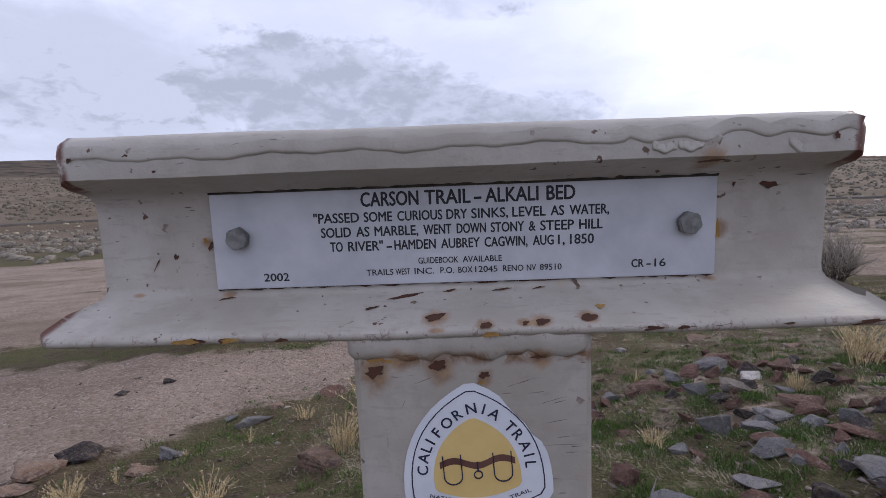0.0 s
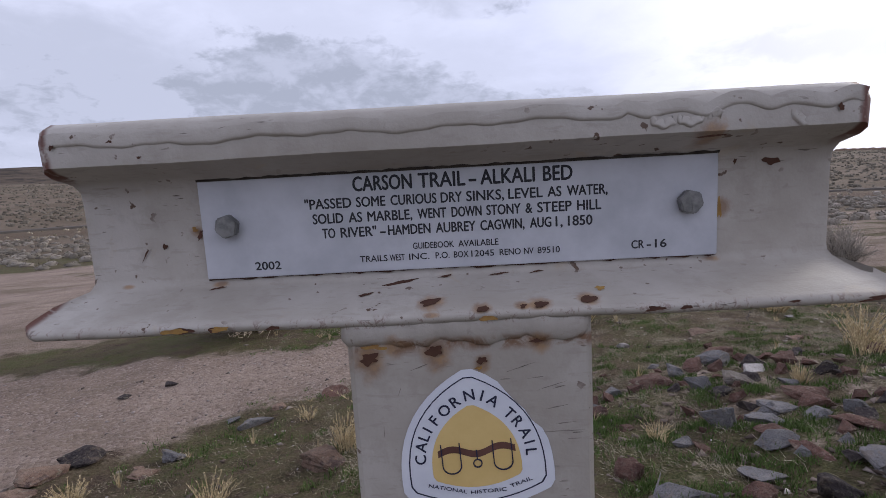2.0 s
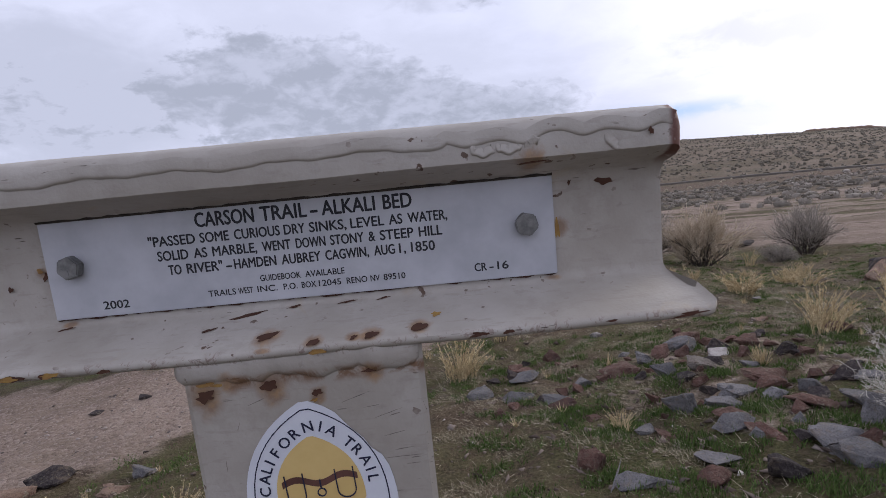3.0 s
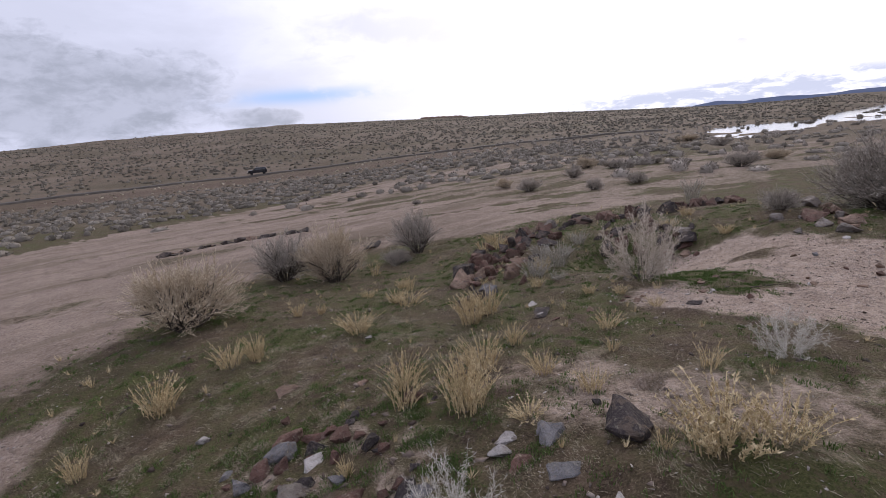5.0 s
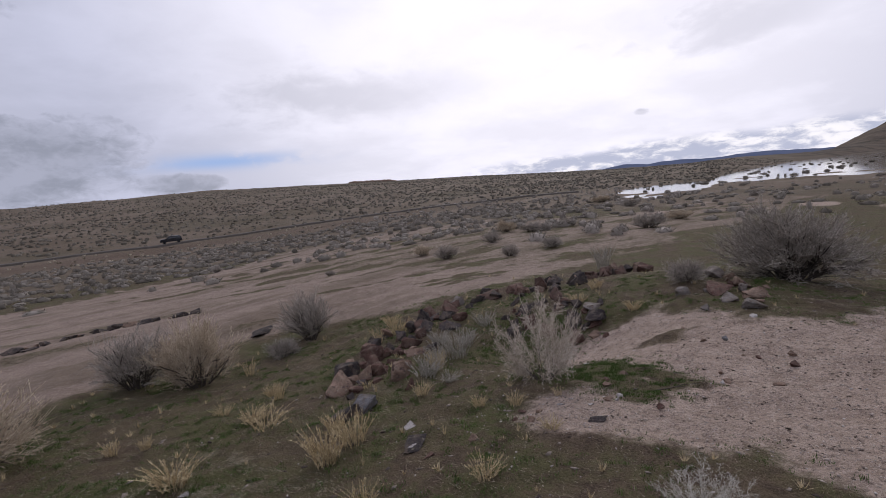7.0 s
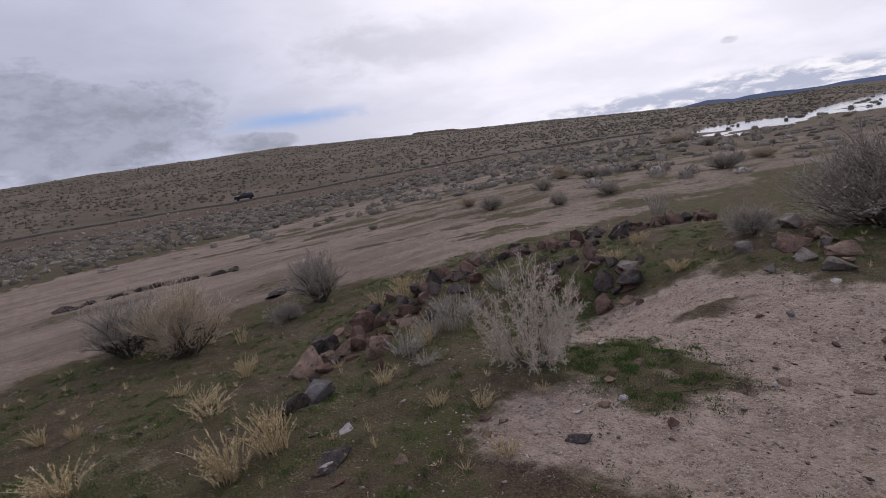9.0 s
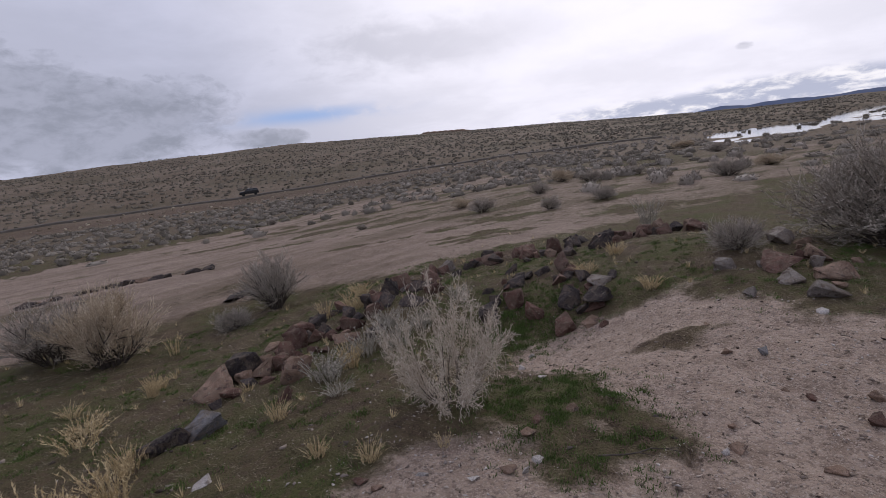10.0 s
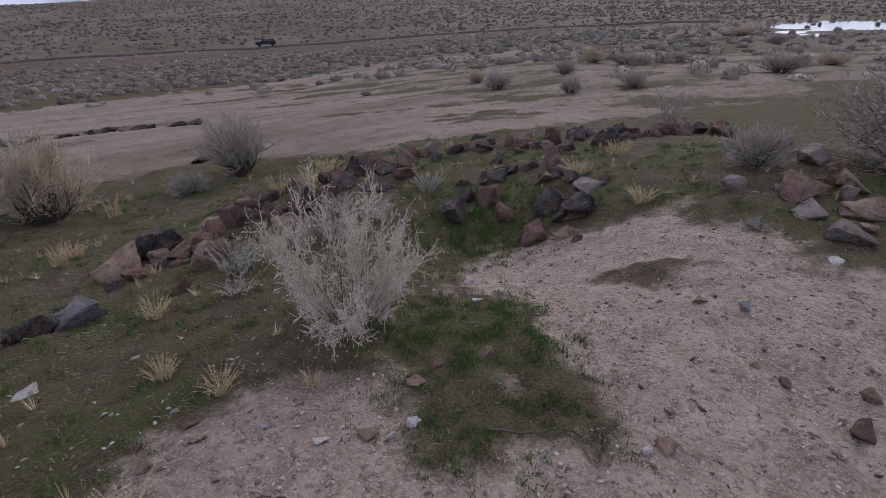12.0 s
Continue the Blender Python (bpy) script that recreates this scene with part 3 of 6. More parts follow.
def build_ground():
    xs, ys = spread(-4, 14, 0.08, 1.05, 3800), spread(-1, 11, 0.08, 1.05, 3800)
    gx, gy = np.meshgrid(xs, ys)
    gz = heights(gx, gy)
    nx, ny = len(xs), len(ys)
    idx = np.arange(nx * ny).reshape(ny, nx)
    quads = np.stack([idx[:-1, :-1], idx[:-1, 1:], idx[1:, 1:], idx[1:, :-1]], -1).reshape(-1, 4)
    me = bpy.data.meshes.new("ground")
    me.vertices.add(nx * ny)
    me.vertices.foreach_set("co", np.stack([gx, gy, gz], -1).ravel())
    me.loops.add(quads.size)
    me.loops.foreach_set("vertex_index", quads.ravel())
    me.polygons.add(len(quads))
    me.polygons.foreach_set("loop_start", np.arange(0, quads.size, 4))
    me.polygons.foreach_set("use_smooth", [True] * len(quads))
    me.update(calc_edges=True)
    for key, values in zones(gx.ravel(), gy.ravel()).items():
        me.attributes.new(key, "FLOAT", "POINT").data.foreach_set("value", values)
    me.materials.append(MAT["ground"])
    return tagged(new("ground", me), "bare desert ground of gravel, pale sand, dark soil and thin moss", "ground", kind="structure")


build_ground()


def build_water():
    ring = []
    for az in np.linspace(66, 112, 60):
        for r in (70, 1150):
            ring.append((HUB[0] + r * math.sin(radians(az)), HUB[1] + r * math.cos(radians(az)), WATER_Z))
    faces = [(2 * i, 2 * i + 1, 2 * i + 3, 2 * i + 2) for i in range(59)]
    tagged(mesh_object("water", ring, faces, "water"), "shallow flooded playa reflecting the bright sky", "water", kind="structure")


build_water()


def build_mountains():
    az = np.linspace(58, 90, 130)
    el = np.interp(az, [58, 66, 67.5, 69, 70.2, 71.3, 73, 74.5, 76.5, 78, 79.5, 82, 85, 90], [-0.4, 0.10, 0.42, 0.60, 0.48, 0.42, 0.56, 0.55, 0.44, 0.45, 0.58, 0.62, 0.45, 0.2])
    el = el + 0.03 * ripple(az, az * 0, 2.2, 21) + 0.015 * ripple(az, az * 0, 0.6, 22)
    verts, faces = [], []
    for i, (a, e) in enumerate(zip(az, el)):
        for r, k in ((2950, -0.8), (3150, 0.45), (3300, 1.0), (3500, 0.2)):
            h = 2 + 3300 * math.tan(radians(e if k == 1 else (e * k if k > 0 else k)))
            verts.append((HUB[0] + r * math.sin(radians(a)), HUB[1] + r * math.cos(radians(a)), h))
        if i:
            for k in range(3):
                faces.append((4 * i - 4 + k, 4 * i + k, 4 * i + k + 1, 4 * i - 3 + k))
    # the blue of the range is distance haze put into its colour
    tagged(mesh_object("backdrop", verts, faces, "haze_blue"), "distant mountain range on the horizon with blue haze in its colour", "mountains", kind="structure")


build_mountains()


def build_mesa():
    """Low cap rock on the crest of the hill."""
    verts, faces, n = [], [], 26
    for i in range(n + 1):
        az = 38.4 + 5.6 * i / n
        rim = min(1, i / 1.2, (n - i) / 5) * (1 + 0.12 * math.sin(i * 2.1))
        for r, k in ((446, -0.5), (447, 0.8), (451, 1.0), (470, 0.9)):
            x, y = HUB[0] + r * math.sin(radians(az)), HUB[1] + r * math.cos(radians(az))
            verts.append((x, y, height(x, y) + (1.9 * rim * k if k > 0 else -2)))
        if i:
            for k in range(3):
                faces.append((4 * i - 4 + k, 4 * i + k, 4 * i + k + 1, 4 * i - 3 + k))
    tagged(mesh_object("rock_outcrop", verts, faces, "tan", False), "low flat cap of tan rock on the hill crest", "outcrop", kind="structure")


build_mesa()


def build_road():
    verts, faces = [], []
    line = np.linspace(-70, 64, 170)
    for i, az in enumerate(line):
        for k, r in enumerate((113.6, 114.0, 117.0, 117.4)):
            x, y = HUB[0] + r * math.sin(radians(az)), HUB[1] + r * math.cos(radians(az))
            top = height(HUB[0] + 116 * math.sin(radians(az)), HUB[1] + 116 * math.cos(radians(az))) + 0.25
            verts.append((x, y, top if k in (1, 2) else top - 0.9))
        if i:
            for k in range(3):
                faces.append((4 * i - 4 + k, 4 * i + k, 4 * i + k + 1, 4 * i - 3 + k))
    tagged(mesh_object("road", verts, faces, "asphalt"), "narrow dark two-lane road on a low bank", "road", kind="structure")


build_road()


# ---- helpers for things ----
def part(name, bm, mat, parent=None, label="", smooth=False):
    """Links a bmesh as one mesh object, under a thing or a part."""
    me = bpy.data.meshes.new(name)
    bm.to_mesh(me)
    bm.free()
    me.materials.append(MAT[mat])
    if smooth:
        me.polygons.foreach_set("use_smooth", [True] * len(me.polygons))
    ob = new(name, me)
    if parent:
        ob.parent = parent
    return tagged(ob, label)


def raw_part(name, verts, faces, mat, parent=None, label="", smooth=False):
    ob = mesh_object(name, verts, faces, mat, smooth)
    if parent:
        ob.parent = parent
    return tagged(ob, label)


def thing(name, label, category, m, group=""):
    ob = new(name)
    ob.empty_display_size = 0.1
    ob.matrix_basis = m
    return tagged(ob, label, category, group)


def rod(bm, a, b, r0, r1, sides=5):
    a, b = Vector(a), Vector(b)
    d = (b - a).normalized()
    u = d.orthogonal().normalized()
    w = d.cross(u)
    rings = []
    for c, r in ((a, r0), (b, r1)):
        rings.append([bm.verts.new(c + r * (u * math.cos(2 * math.pi * i / sides) + w * math.sin(2 * math.pi * i / sides))) for i in range(sides)])
    for i in range(sides):
        j = (i + 1) % sides
        bm.faces.new((rings[0][i], rings[0][j], rings[1][j], rings[1][i]))
    bm.faces.new(rings[1])


def tube(bm, points, radius, sides=6):
    for a, b in zip(points, points[1:]):
        rod(bm, a, b, radius, radius, sides)


def prism(bm, outline, depth, place=lambda u, v, w: Vector((u, w, v))):
    """A flat outline (u, v) given thickness along w."""
    front = [bm.verts.new(place(u, v, 0.0)) for u, v in outline]
    back = [bm.verts.new(place(u, v, depth)) for u, v in outline]
    bm.faces.new(front)
    bm.faces.new(back[::-1])
    k = len(outline)
    for i in range(k):
        bm.faces.new((front[i], back[i], back[(i + 1) % k], front[(i + 1) % k]))
    bmesh.ops.recalc_face_normals(bm, faces=bm.faces)


def block(bm, x0, x1, y0, y1, z0, z1, bevel=0.0):
    made = bmesh.ops.create_cube(bm, size=1.0)
    for v in made["verts"]:
        v.co = Vector(((x0 + x1) / 2 + v.co.x * (x1 - x0), (y0 + y1) / 2 + v.co.y * (y1 - y0), (z0 + z1) / 2 + v.co.z * (z1 - z0)))
    if bevel:
        edges = list({e for v in made["verts"] for e in v.link_edges})
        bmesh.ops.bevel(bm, geom=edges, offset=bevel, segments=2, affect="EDGES")


def writing(name, text, x, z, width, cap, y, mat, parent, turn=0.0, weight=0.0):
    """Raised lettering, centred at x, z, fitted to a width and a capital's height, facing -y."""
    curve = bpy.data.curves.new(name, "FONT")
    curve.body, curve.size, curve.resolution_u = text, 1.0, 3
    temp = bpy.data.objects.new(name, curve)
    scene.collection.objects.link(temp)
    bpy.context.view_layer.update()
    me = bpy.data.meshes.new_from_object(temp.evaluated_get(bpy.context.evaluated_depsgraph_get()))
    bpy.data.objects.remove(temp)
    xs, ys = [v.co.x for v in me.vertices], [v.co.y for v in me.vertices]
    cx, span, cap_units = (min(xs) + max(xs)) / 2, max(xs) - min(xs), 0.729
    sx = width / span if width else cap / cap_units
    c, s = math.cos(turn), math.sin(turn)
    for v in me.vertices:
        u, w = (v.co.x - cx) * sx, (v.co.y - cap_units / 2) * cap / cap_units
        v.co = (x + c * u - s * w, y, z + s * u + c * w)
    if weight:
        bm = bmesh.new()
        bm.from_mesh(me)
        first = list(bm.verts) + list(bm.edges) + list(bm.faces)
        for k, (du, dw) in enumerate(((1, 0), (-1, 0), (0, 0.8), (0, -0.8))):
            twin = bmesh.ops.duplicate(bm, geom=first)["geom"]
            bmesh.ops.translate(bm, verts=[g for g in twin if isinstance(g, bmesh.types.BMVert)], vec=((c * du - s * dw) * weight * cap, -0.00003 * (k + 1), (s * du + c * dw) * weight * cap))
        bm.to_mesh(me)
        bm.free()
    me.materials.append(MAT[mat])
    ob = new(name, me)
    ob.parent = parent
    return ob


# ---- the trail marker: a T of railway rail ----
def build_marker():
    top = thing("trail_marker", "cream-painted steel rail T-post with chipped rusty paint", "trail marker", pose(-0.037, 0.190, 1.344, 0, -1.1, -2.6))
    yc = 0.011
    side = [(0.0630, -0.0706), (0.0672, -0.0696), (0.0690, -0.0670), (0.0684, -0.0640), (0.0655, -0.0622), (0.040, -0.0560), (0.0145, -0.0492), (0.0088, -0.0452), (0.0075, -0.0395), (0.0075, 0.024), (0.0095, 0.0345), (0.017, 0.0405),
            (0.037, 0.0455), (0.0440, 0.0495), (0.0448, 0.0660), (0.0415, 0.0735), (0.034, 0.0775), (0.0, 0.0790)]
    outline = [(yc - a, b) for a, b in side] + [(yc + a, b) for a, b in side[-2::-1]]
    bm = bmesh.new()
    rings, steps = [], 60
    rng = random.Random(5)
    for i in range(steps + 1):
        x = -0.289 + 0.568 * (i - 2) / (steps - 4)
        x = {0: -0.294, 1: -0.2925, steps - 1: 0.2825, steps: 0.284}.get(i, x)
        end = {0: 0.93, 1: 0.975, steps - 1: 0.975, steps: 0.93}.get(i, 1.0)
        ring = []
        for a, b in outline:
            wob = 0.0004 * math.sin(31 * x + 90 * b) + rng.uniform(-0.00018, 0.00018)
            ring.append(bm.verts.new((x - 0.012 * (b < -0.05) * (max(0.0, 1 - i / 9) - max(0.0, 1 - (steps - i) / 9)), yc + (a - yc) * end + wob, b * end + wob * 0.7 + (0.004 * (0.284 - x) / 0.578 * min(1.0, (b - 0.05) / 0.02) if b > 0.05 else 0.0))))
        rings.append(ring)
    k = len(outline)
    for ra, rb in zip(rings, rings[1:]):
        for i in range(k):
            bm.faces.new((ra[i], ra[(i + 1) % k], rb[(i + 1) % k], rb[i]))
    bm.faces.new(rings[0][::-1])
    bm.faces.new(rings[-1])
    bmesh.ops.recalc_face_normals(bm, faces=bm.faces)
    rail = part("crossbar", bm, "paint", top, "cream-painted railway rail crossbar", smooth=True)
    rail.data.set_sharp_from_angle(angle=radians(50))

    # upright: a second rail, its foot plate turned to the front
    bm = bmesh.new()
    plate = [(-0.078, -0.044), (-0.080, -0.050), (-0.076, -0.053), (0.0855, -0.053), (0.0895, -0.050), (0.0875, -0.044), (0.020, -0.034), (0.014, -0.025), (0.014, 0.035), (0.040, 0.045),
             (0.042, 0.070), (0.034, 0.076), (-0.021, 0.076), (-0.029, 0.070), (-0.027, 0.045), (-0.001, 0.035), (-0.001, -0.025), (-0.007, -0.034)]
    prism(bm, plate, -1.02, lambda u, v, w: Vector((u + w * -0.004, v, -0.0702 + w)))
    part("post", bm, "paint", top, "cream-painted steel post", smooth=False)

    bm = bmesh.new()
    points = []
    for i in range(41):
        x = -0.083 + 0.170 * i / 40
        points.append((x, -0.0522 + 0.0006 * math.sin(i * 1.3), -0.0752 + 0.0014 * math.sin(i * 0.47) + 0.0006 * math.sin(i * 1.7)))
    loops = []
    for i, p in enumerate(points):
        r = (0.0093 + 0.0009 * math.sin(i * 0.61) + 0.0006 * math.sin(i * 1.37 + 1) + 0.0003 * math.sin(i * 2.9)) * (0.5 if i in (0, 40) else 1)
        loops.append([bm.verts.new((p[0], p[1] + 0.48 * r * math.cos(t), p[2] + 1.12 * r * math.sin(t))) for t in np.linspace(0, 2 * math.pi, 12, endpoint=False)])
    for la, lb in zip(loops, loops[1:]):
        for k in range(12):
            bm.faces.new((la[k], la[(k + 1) % 12], lb[(k + 1) % 12], lb[k]))
    bm.faces.new(loops[0]), bm.faces.new(loops[-1][::-1])
    bmesh.ops.recalc_face_normals(bm, faces=bm.faces)
    part("weld_bead", bm, "paint", top, "lumpy painted weld bead", smooth=True)

    # run of thick paint along the head: steep below, feathered out above
    def paint_ridge(name, points, high, wide, label):
        b = bmesh.new()
        rows = []
        for k, (x, z) in enumerate(points):
            fade = min(1.0, k / 3, (len(points) - 1 - k) / 3)
            px, pz = points[min(k + 1, len(points) - 1)][0] - points[max(k - 1, 0)][0], points[min(k + 1, len(points) - 1)][1] - points[max(k - 1, 0)][1]
            size = math.hypot(px, pz)
            nx, nz = -pz / size, px / size
            rows.append([b.verts.new((x + nx * w * wide, yc - 0.0444 - 0.0005 * (z > 0.05) - h * high * fade, z + nz * w * wide)) for w, h in ((-0.32, -0.6), (-0.22, 0.4), (-0.06, 0.95), (0.1, 1.0), (0.4, 0.72), (0.8, 0.3), (1.2, -0.5))])
        for ra, rb in zip(rows, rows[1:]):
            for k in range(6):
                b.faces.new((ra[k], ra[k + 1], rb[k + 1], rb[k]))
        bmesh.ops.recalc_face_normals(b, faces=b.faces)
        part(name, b, "paint", top, label, smooth=True)

    line = []
    for i in range(130):
        x = -0.287 + 0.565 * i / 129
        sag = 0.0012 * math.sin(i * 0.41) + 0.0011 * math.sin(i * 0.17 + 1) + 0.0004 * math.sin(i * 1.3) + (0.0022 * math.sin(i * 0.7) if i > 92 else 0)
        line.append((x, 0.0640 + sag))
    paint_ridge("paint_run", line, 0.0010, 0.0065, "sagging bead of thick paint")
    for cx, cz, rx, rz, a0, a1 in ((0.145, 0.0585, 0.008, 0.0045, 2.0, 6.0), (0.163, 0.0585, 0.008, 0.004, 2.6, 6.6), (0.180, 0.059, 0.005, 0.005, 0.3, 3.4), (0.238, 0.060, 0.007, 0.009, 3.1, 5.0)):
        paint_ridge("paint_sag", [(cx + rx * math.cos(t), cz + rz * math.sin(t) + 0.0008 * math.sin(5 * t)) for t in np.linspace(a0, a1, 16)], 0.0011, 0.0045, "curled sag of thick paint")

    # patches where the paint has come off
    def flake(cx, cz, w, h, y, seed, mat="rust", lean=0.0):
        r = random.Random(seed)
        pts = []
        waves = [(r.uniform(0.05, 0.20), k, r.uniform(0, 6.3)) for k in (2, 3, 5)]
        spur = r.uniform(0, 6.3)
        for i in range(18):
            a = 2 * math.pi * i / 18
            f = 0.8 + sum(g * math.sin(k * a + q) for g, k, q in waves) + r.uniform(-0.07, 0.07) + 0.3 * max(0.0, math.cos(a - spur)) ** 10
            u, v = 0.5 * w * f * math.cos(a), 0.5 * h * f * math.sin(a)
            pts.append((u * math.cos(lean) - v * math.sin(lean), u * math.sin(lean) + v * math.cos(lean)))
        b = bmesh.new()
        mid = b.verts.new((cx, (y if y is not None else foot_y(cz)) - 0.0007, cz))
        ring = [b.verts.new((cx + u, (y if y is not None else foot_y(cz + v)) - 0.0008, cz + v)) for u, v in pts]
        for i in range(18):
            b.faces.new((mid, ring[i], ring[(i + 1) % 18]))
        bmesh.ops.recalc_face_normals(b, faces=b.faces)
        part({"rust": "rust_patch", "ochre": "primer_patch", "scratch": "scratch"}[mat], b, mat, top, {"rust": "bare rusty steel under flaked paint", "ochre": "ochre primer showing through", "scratch": "thin dark scratch in the paint"}[mat])

    def foot_y(z):
        return yc - float(np.interp(z, [-0.0625, -0.0560, -0.0492, -0.0452], [0.0690, 0.0405, 0.0150, 0.0092]))

    post_y, web_y, head_y, edge_y = -0.0536, yc - 0.0080, yc - 0.0450, yc - 0.0690
    for i, (cx, cz, w, h, y) in enumerate(((-0.065, -0.094, 0.018, 0.011, post_y), (-0.019, -0.090, 0.014, 0.012, post_y), (0.013, -0.098, 0.010, 0.007, post_y), (0.053, -0.0855, 0.016, 0.004, post_y),
                                           (-0.021, -0.0585, 0.020, 0.0032, None), (0.089, -0.0600, 0.018, 0.003, None), (0.016, -0.0615, 0.010, 0.003, None), (0.055, -0.0610, 0.012, 0.003, None),
                                           (0.043, -0.0612, 0.006, 0.002, None), (-0.046, -0.0500, 0.034, 0.0022, None), (-0.070, -0.0545, 0.012, 0.0016, None), (0.031, -0.0478, 0.02, 0.0016, None), (0.06, -0.0475, 0.012, 0.0016, None),
                                           (-0.01, -0.0476, 0.016, 0.0016, None), (-0.19, -0.0482, 0.014, 0.002, None), (0.240, 0.029, 0.019, 0.014, web_y), (0.213, 0.030, 0.004, 0.010, web_y), (-0.2025, -0.006, 0.004, 0.012, web_y),
                                           (-0.232, -0.014, 0.005, 0.007, web_y), (-0.248, -0.019, 0.002, 0.014, web_y), (0.180, 0.0465, 0.034, 0.0022, yc - 0.0395), (-0.190, -0.0664, 0.02, 0.006, edge_y), (-0.168, -0.0664, 0.014, 0.005, edge_y), (0.150, -0.066, 0.010, 0.004, edge_y),
                                           (0.221, -0.0652, 0.012, 0.002, edge_y), (0.13, -0.066, 0.016, 0.005, edge_y), (-0.128, -0.067, 0.012, 0.004, edge_y), (0.275, -0.0655, 0.03, 0.004, edge_y), (-0.282, 0.064, 0.004, 0.006, head_y), (-0.24, 0.0655, 0.006, 0.004, head_y), (-0.22, 0.054, 0.004, 0.003, head_y), (0.262, 0.060, 0.006, 0.006, head_y))):
        flake(cx, cz, w * 0.85, h * 0.85, y, 40 + i, lean=-0.5 if h > w else 0.1)
    for i, (cx, cz, w, h, y) in enumerate(((-0.196, -0.0665, 0.02, 0.005, edge_y), (0.101, -0.0562, 0.008, 0.0018, None), (0.2012, -0.006, 0.005, 0.016, web_y), (-0.206, -0.0015, 0.005, 0.005, web_y), (0.018, -0.0672, 0.012, 0.005, edge_y), (-0.06, -0.0855, 0.02, 0.004, post_y),
                                           (-0.165, -0.066, 0.016, 0.004, edge_y), (0.011, -0.1035, 0.006, 0.003, post_y))):
        flake(cx, cz, w, h, y - 0.0002 if y is not None else None, 90 + i, "ochre")

    for i, (cx, cz, w, lean) in enumerate(((0.062, -0.118, 0.020, 0.28), (0.066, -0.1195, 0.012, 0.24), (0.064, -0.134, 0.018, 0.2), (0.040, -0.104, 0.024, 0.3), (0.070, -0.146, 0.016, 0.1), (0.078, -0.1535, 0.010, 0.05),
                                           (0.076, -0.158, 0.012, 0.05), (0.069, -0.152, 0.03, 0.02), (-0.03, -0.101, 0.016, 0.35), (0.05, -0.112, 0.014, 0.1), (-0.058, -0.147, 0.009, 1.55), (-0.045, -0.118, 0.006, 1.2))):
        flake(cx, cz, w, 0.0006, post_y, 300 + i, "scratch", lean)

    # plaque with its engraved words
    bm = bmesh.new()
    block(bm, -0.199, 0.199, -0.0005, 0.0033, -0.0415, 0.0410, 0.0006)
    plaque = part("plaque", bm, "plaque", top, "white metal plaque with black engraved capitals")
    y = -0.0007
    lines = ((0.0275, 0.0116, "CARSON 645 747 TRAIL 759 839 - 846 858 ALKALI 866 958 BED 973 1022"),
             (0.0135, 0.0080, "\"PASSED 560 641 SOME 650 700 CURIOUS 710 789 DRY 797 833 SINKS, 841 905 LEVEL 913 971 AS 980 1003 WATER, 1013 1081"),
             (0.0020, 0.0080, "SOLID 573 626 AS 636 659 MARBLE, 669 746 WENT 756 805 DOWN 815 866 STONY 875 933 & 942 953 STEEP 962 1020 HILL 1030 1070"),
             (-0.0095, 0.0080, "TO 589 611 RIVER\" 621 683 - 690 699 HAMDEN 704 777 AUBREY 787 855 CAGWIN, 864 939 AUG 949 985 1, 993 1004 1850 1014 1055"),
             (-0.0228, 0.0051, "GUIDEBOOK 746 817 AVAILABLE 825 894"),
             (-0.0312, 0.0051, "TRAILS 653 701 WEST 705 731 INC. 739 774 P.O. 785 809 BOX 817 842 12045 847 886 RENO 896 932 NV 938 954 89510 961 999"),
             (-0.0325, 0.0066, "2002 468 513"), (-0.0305, 0.0066, "CR 1121 1142 - 1147 1154 16 1161 1180"))
    for z, cap, row in lines:
        # each word runs between two marks of a rule laid along the plaque
        low, bits = (0.0410 - z) / 0.0825, row.split()
        u = lambda mark: -0.199 + 0.398 * (float(mark) - 370 - 12 * low) / (898 - 15 * low)
        for word, m0, m1 in zip(bits[0::3], bits[1::3], bits[2::3]):
            writing("engraved_word", word, (u(m0) + u(m1)) / 2, z, u(m1) - u(m0), cap, y, "engraving", plaque, weight=0.018 if cap < 0.006 else 0.030)
    # upper strip paints the shadow that the rail head casts above the plaque
    for name, z0, z1, mat, label in (("dirt_seam", 0.0352, 0.0371, "seam_shade", "dark strip painting the shadow line above the plaque"), ("rust_seam", -0.0424, -0.0412, "rust", "rust-stained dirt and painted shadow line under the plaque")):
        # lower strip is rust that also paints the shadow line under the plaque
        b = bmesh.new()
        r = random.Random(3)
        low, high = [], []
        for k in range(70):
            x = -0.199 + 0.398 * k / 69
            zl = z0 + (r.uniform(-0.0010, 0.0009) if z0 < 0 else 0)
            low.append(b.verts.new((x, foot_y(zl) - 0.0007 if z0 < 0 else -0.0014, zl)))
            zh = z1 + (r.uniform(-0.0006, 0.0006) if z0 > 0 else 0)
            high.append(b.verts.new((x, foot_y(zh) - 0.0007 if z0 < 0 else yc - 0.0095 - 1.25 * (zh - 0.0345) - 0.0008, zh)))
        for k in range(69):
            b.faces.new((low[k], low[k + 1], high[k + 1], high[k]))
        bmesh.ops.recalc_face_normals(b, faces=b.faces)
        part(name, b, mat, top, label)
    for i, x in enumerate((-0.1770, 0.1765)):
        bm = bmesh.new()
        turn = 0.3 + i * 0.5
        hexa = [(x + 0.0094 * math.cos(turn + k * math.pi / 3), 0.0096 * math.sin(turn + k * math.pi / 3)) for k in range(6)]
        prism(bm, hexa, 0.0075, lambda u, v, w: Vector((u, -0.0082 + w, v)))
        bmesh.ops.bevel(bm, geom=list(bm.edges), offset=0.0009, segments=2, affect="EDGES")
        bolt = part("hex_bolt", bm, "zinc", top, "weathered zinc hex bolt")
        bm = bmesh.new()
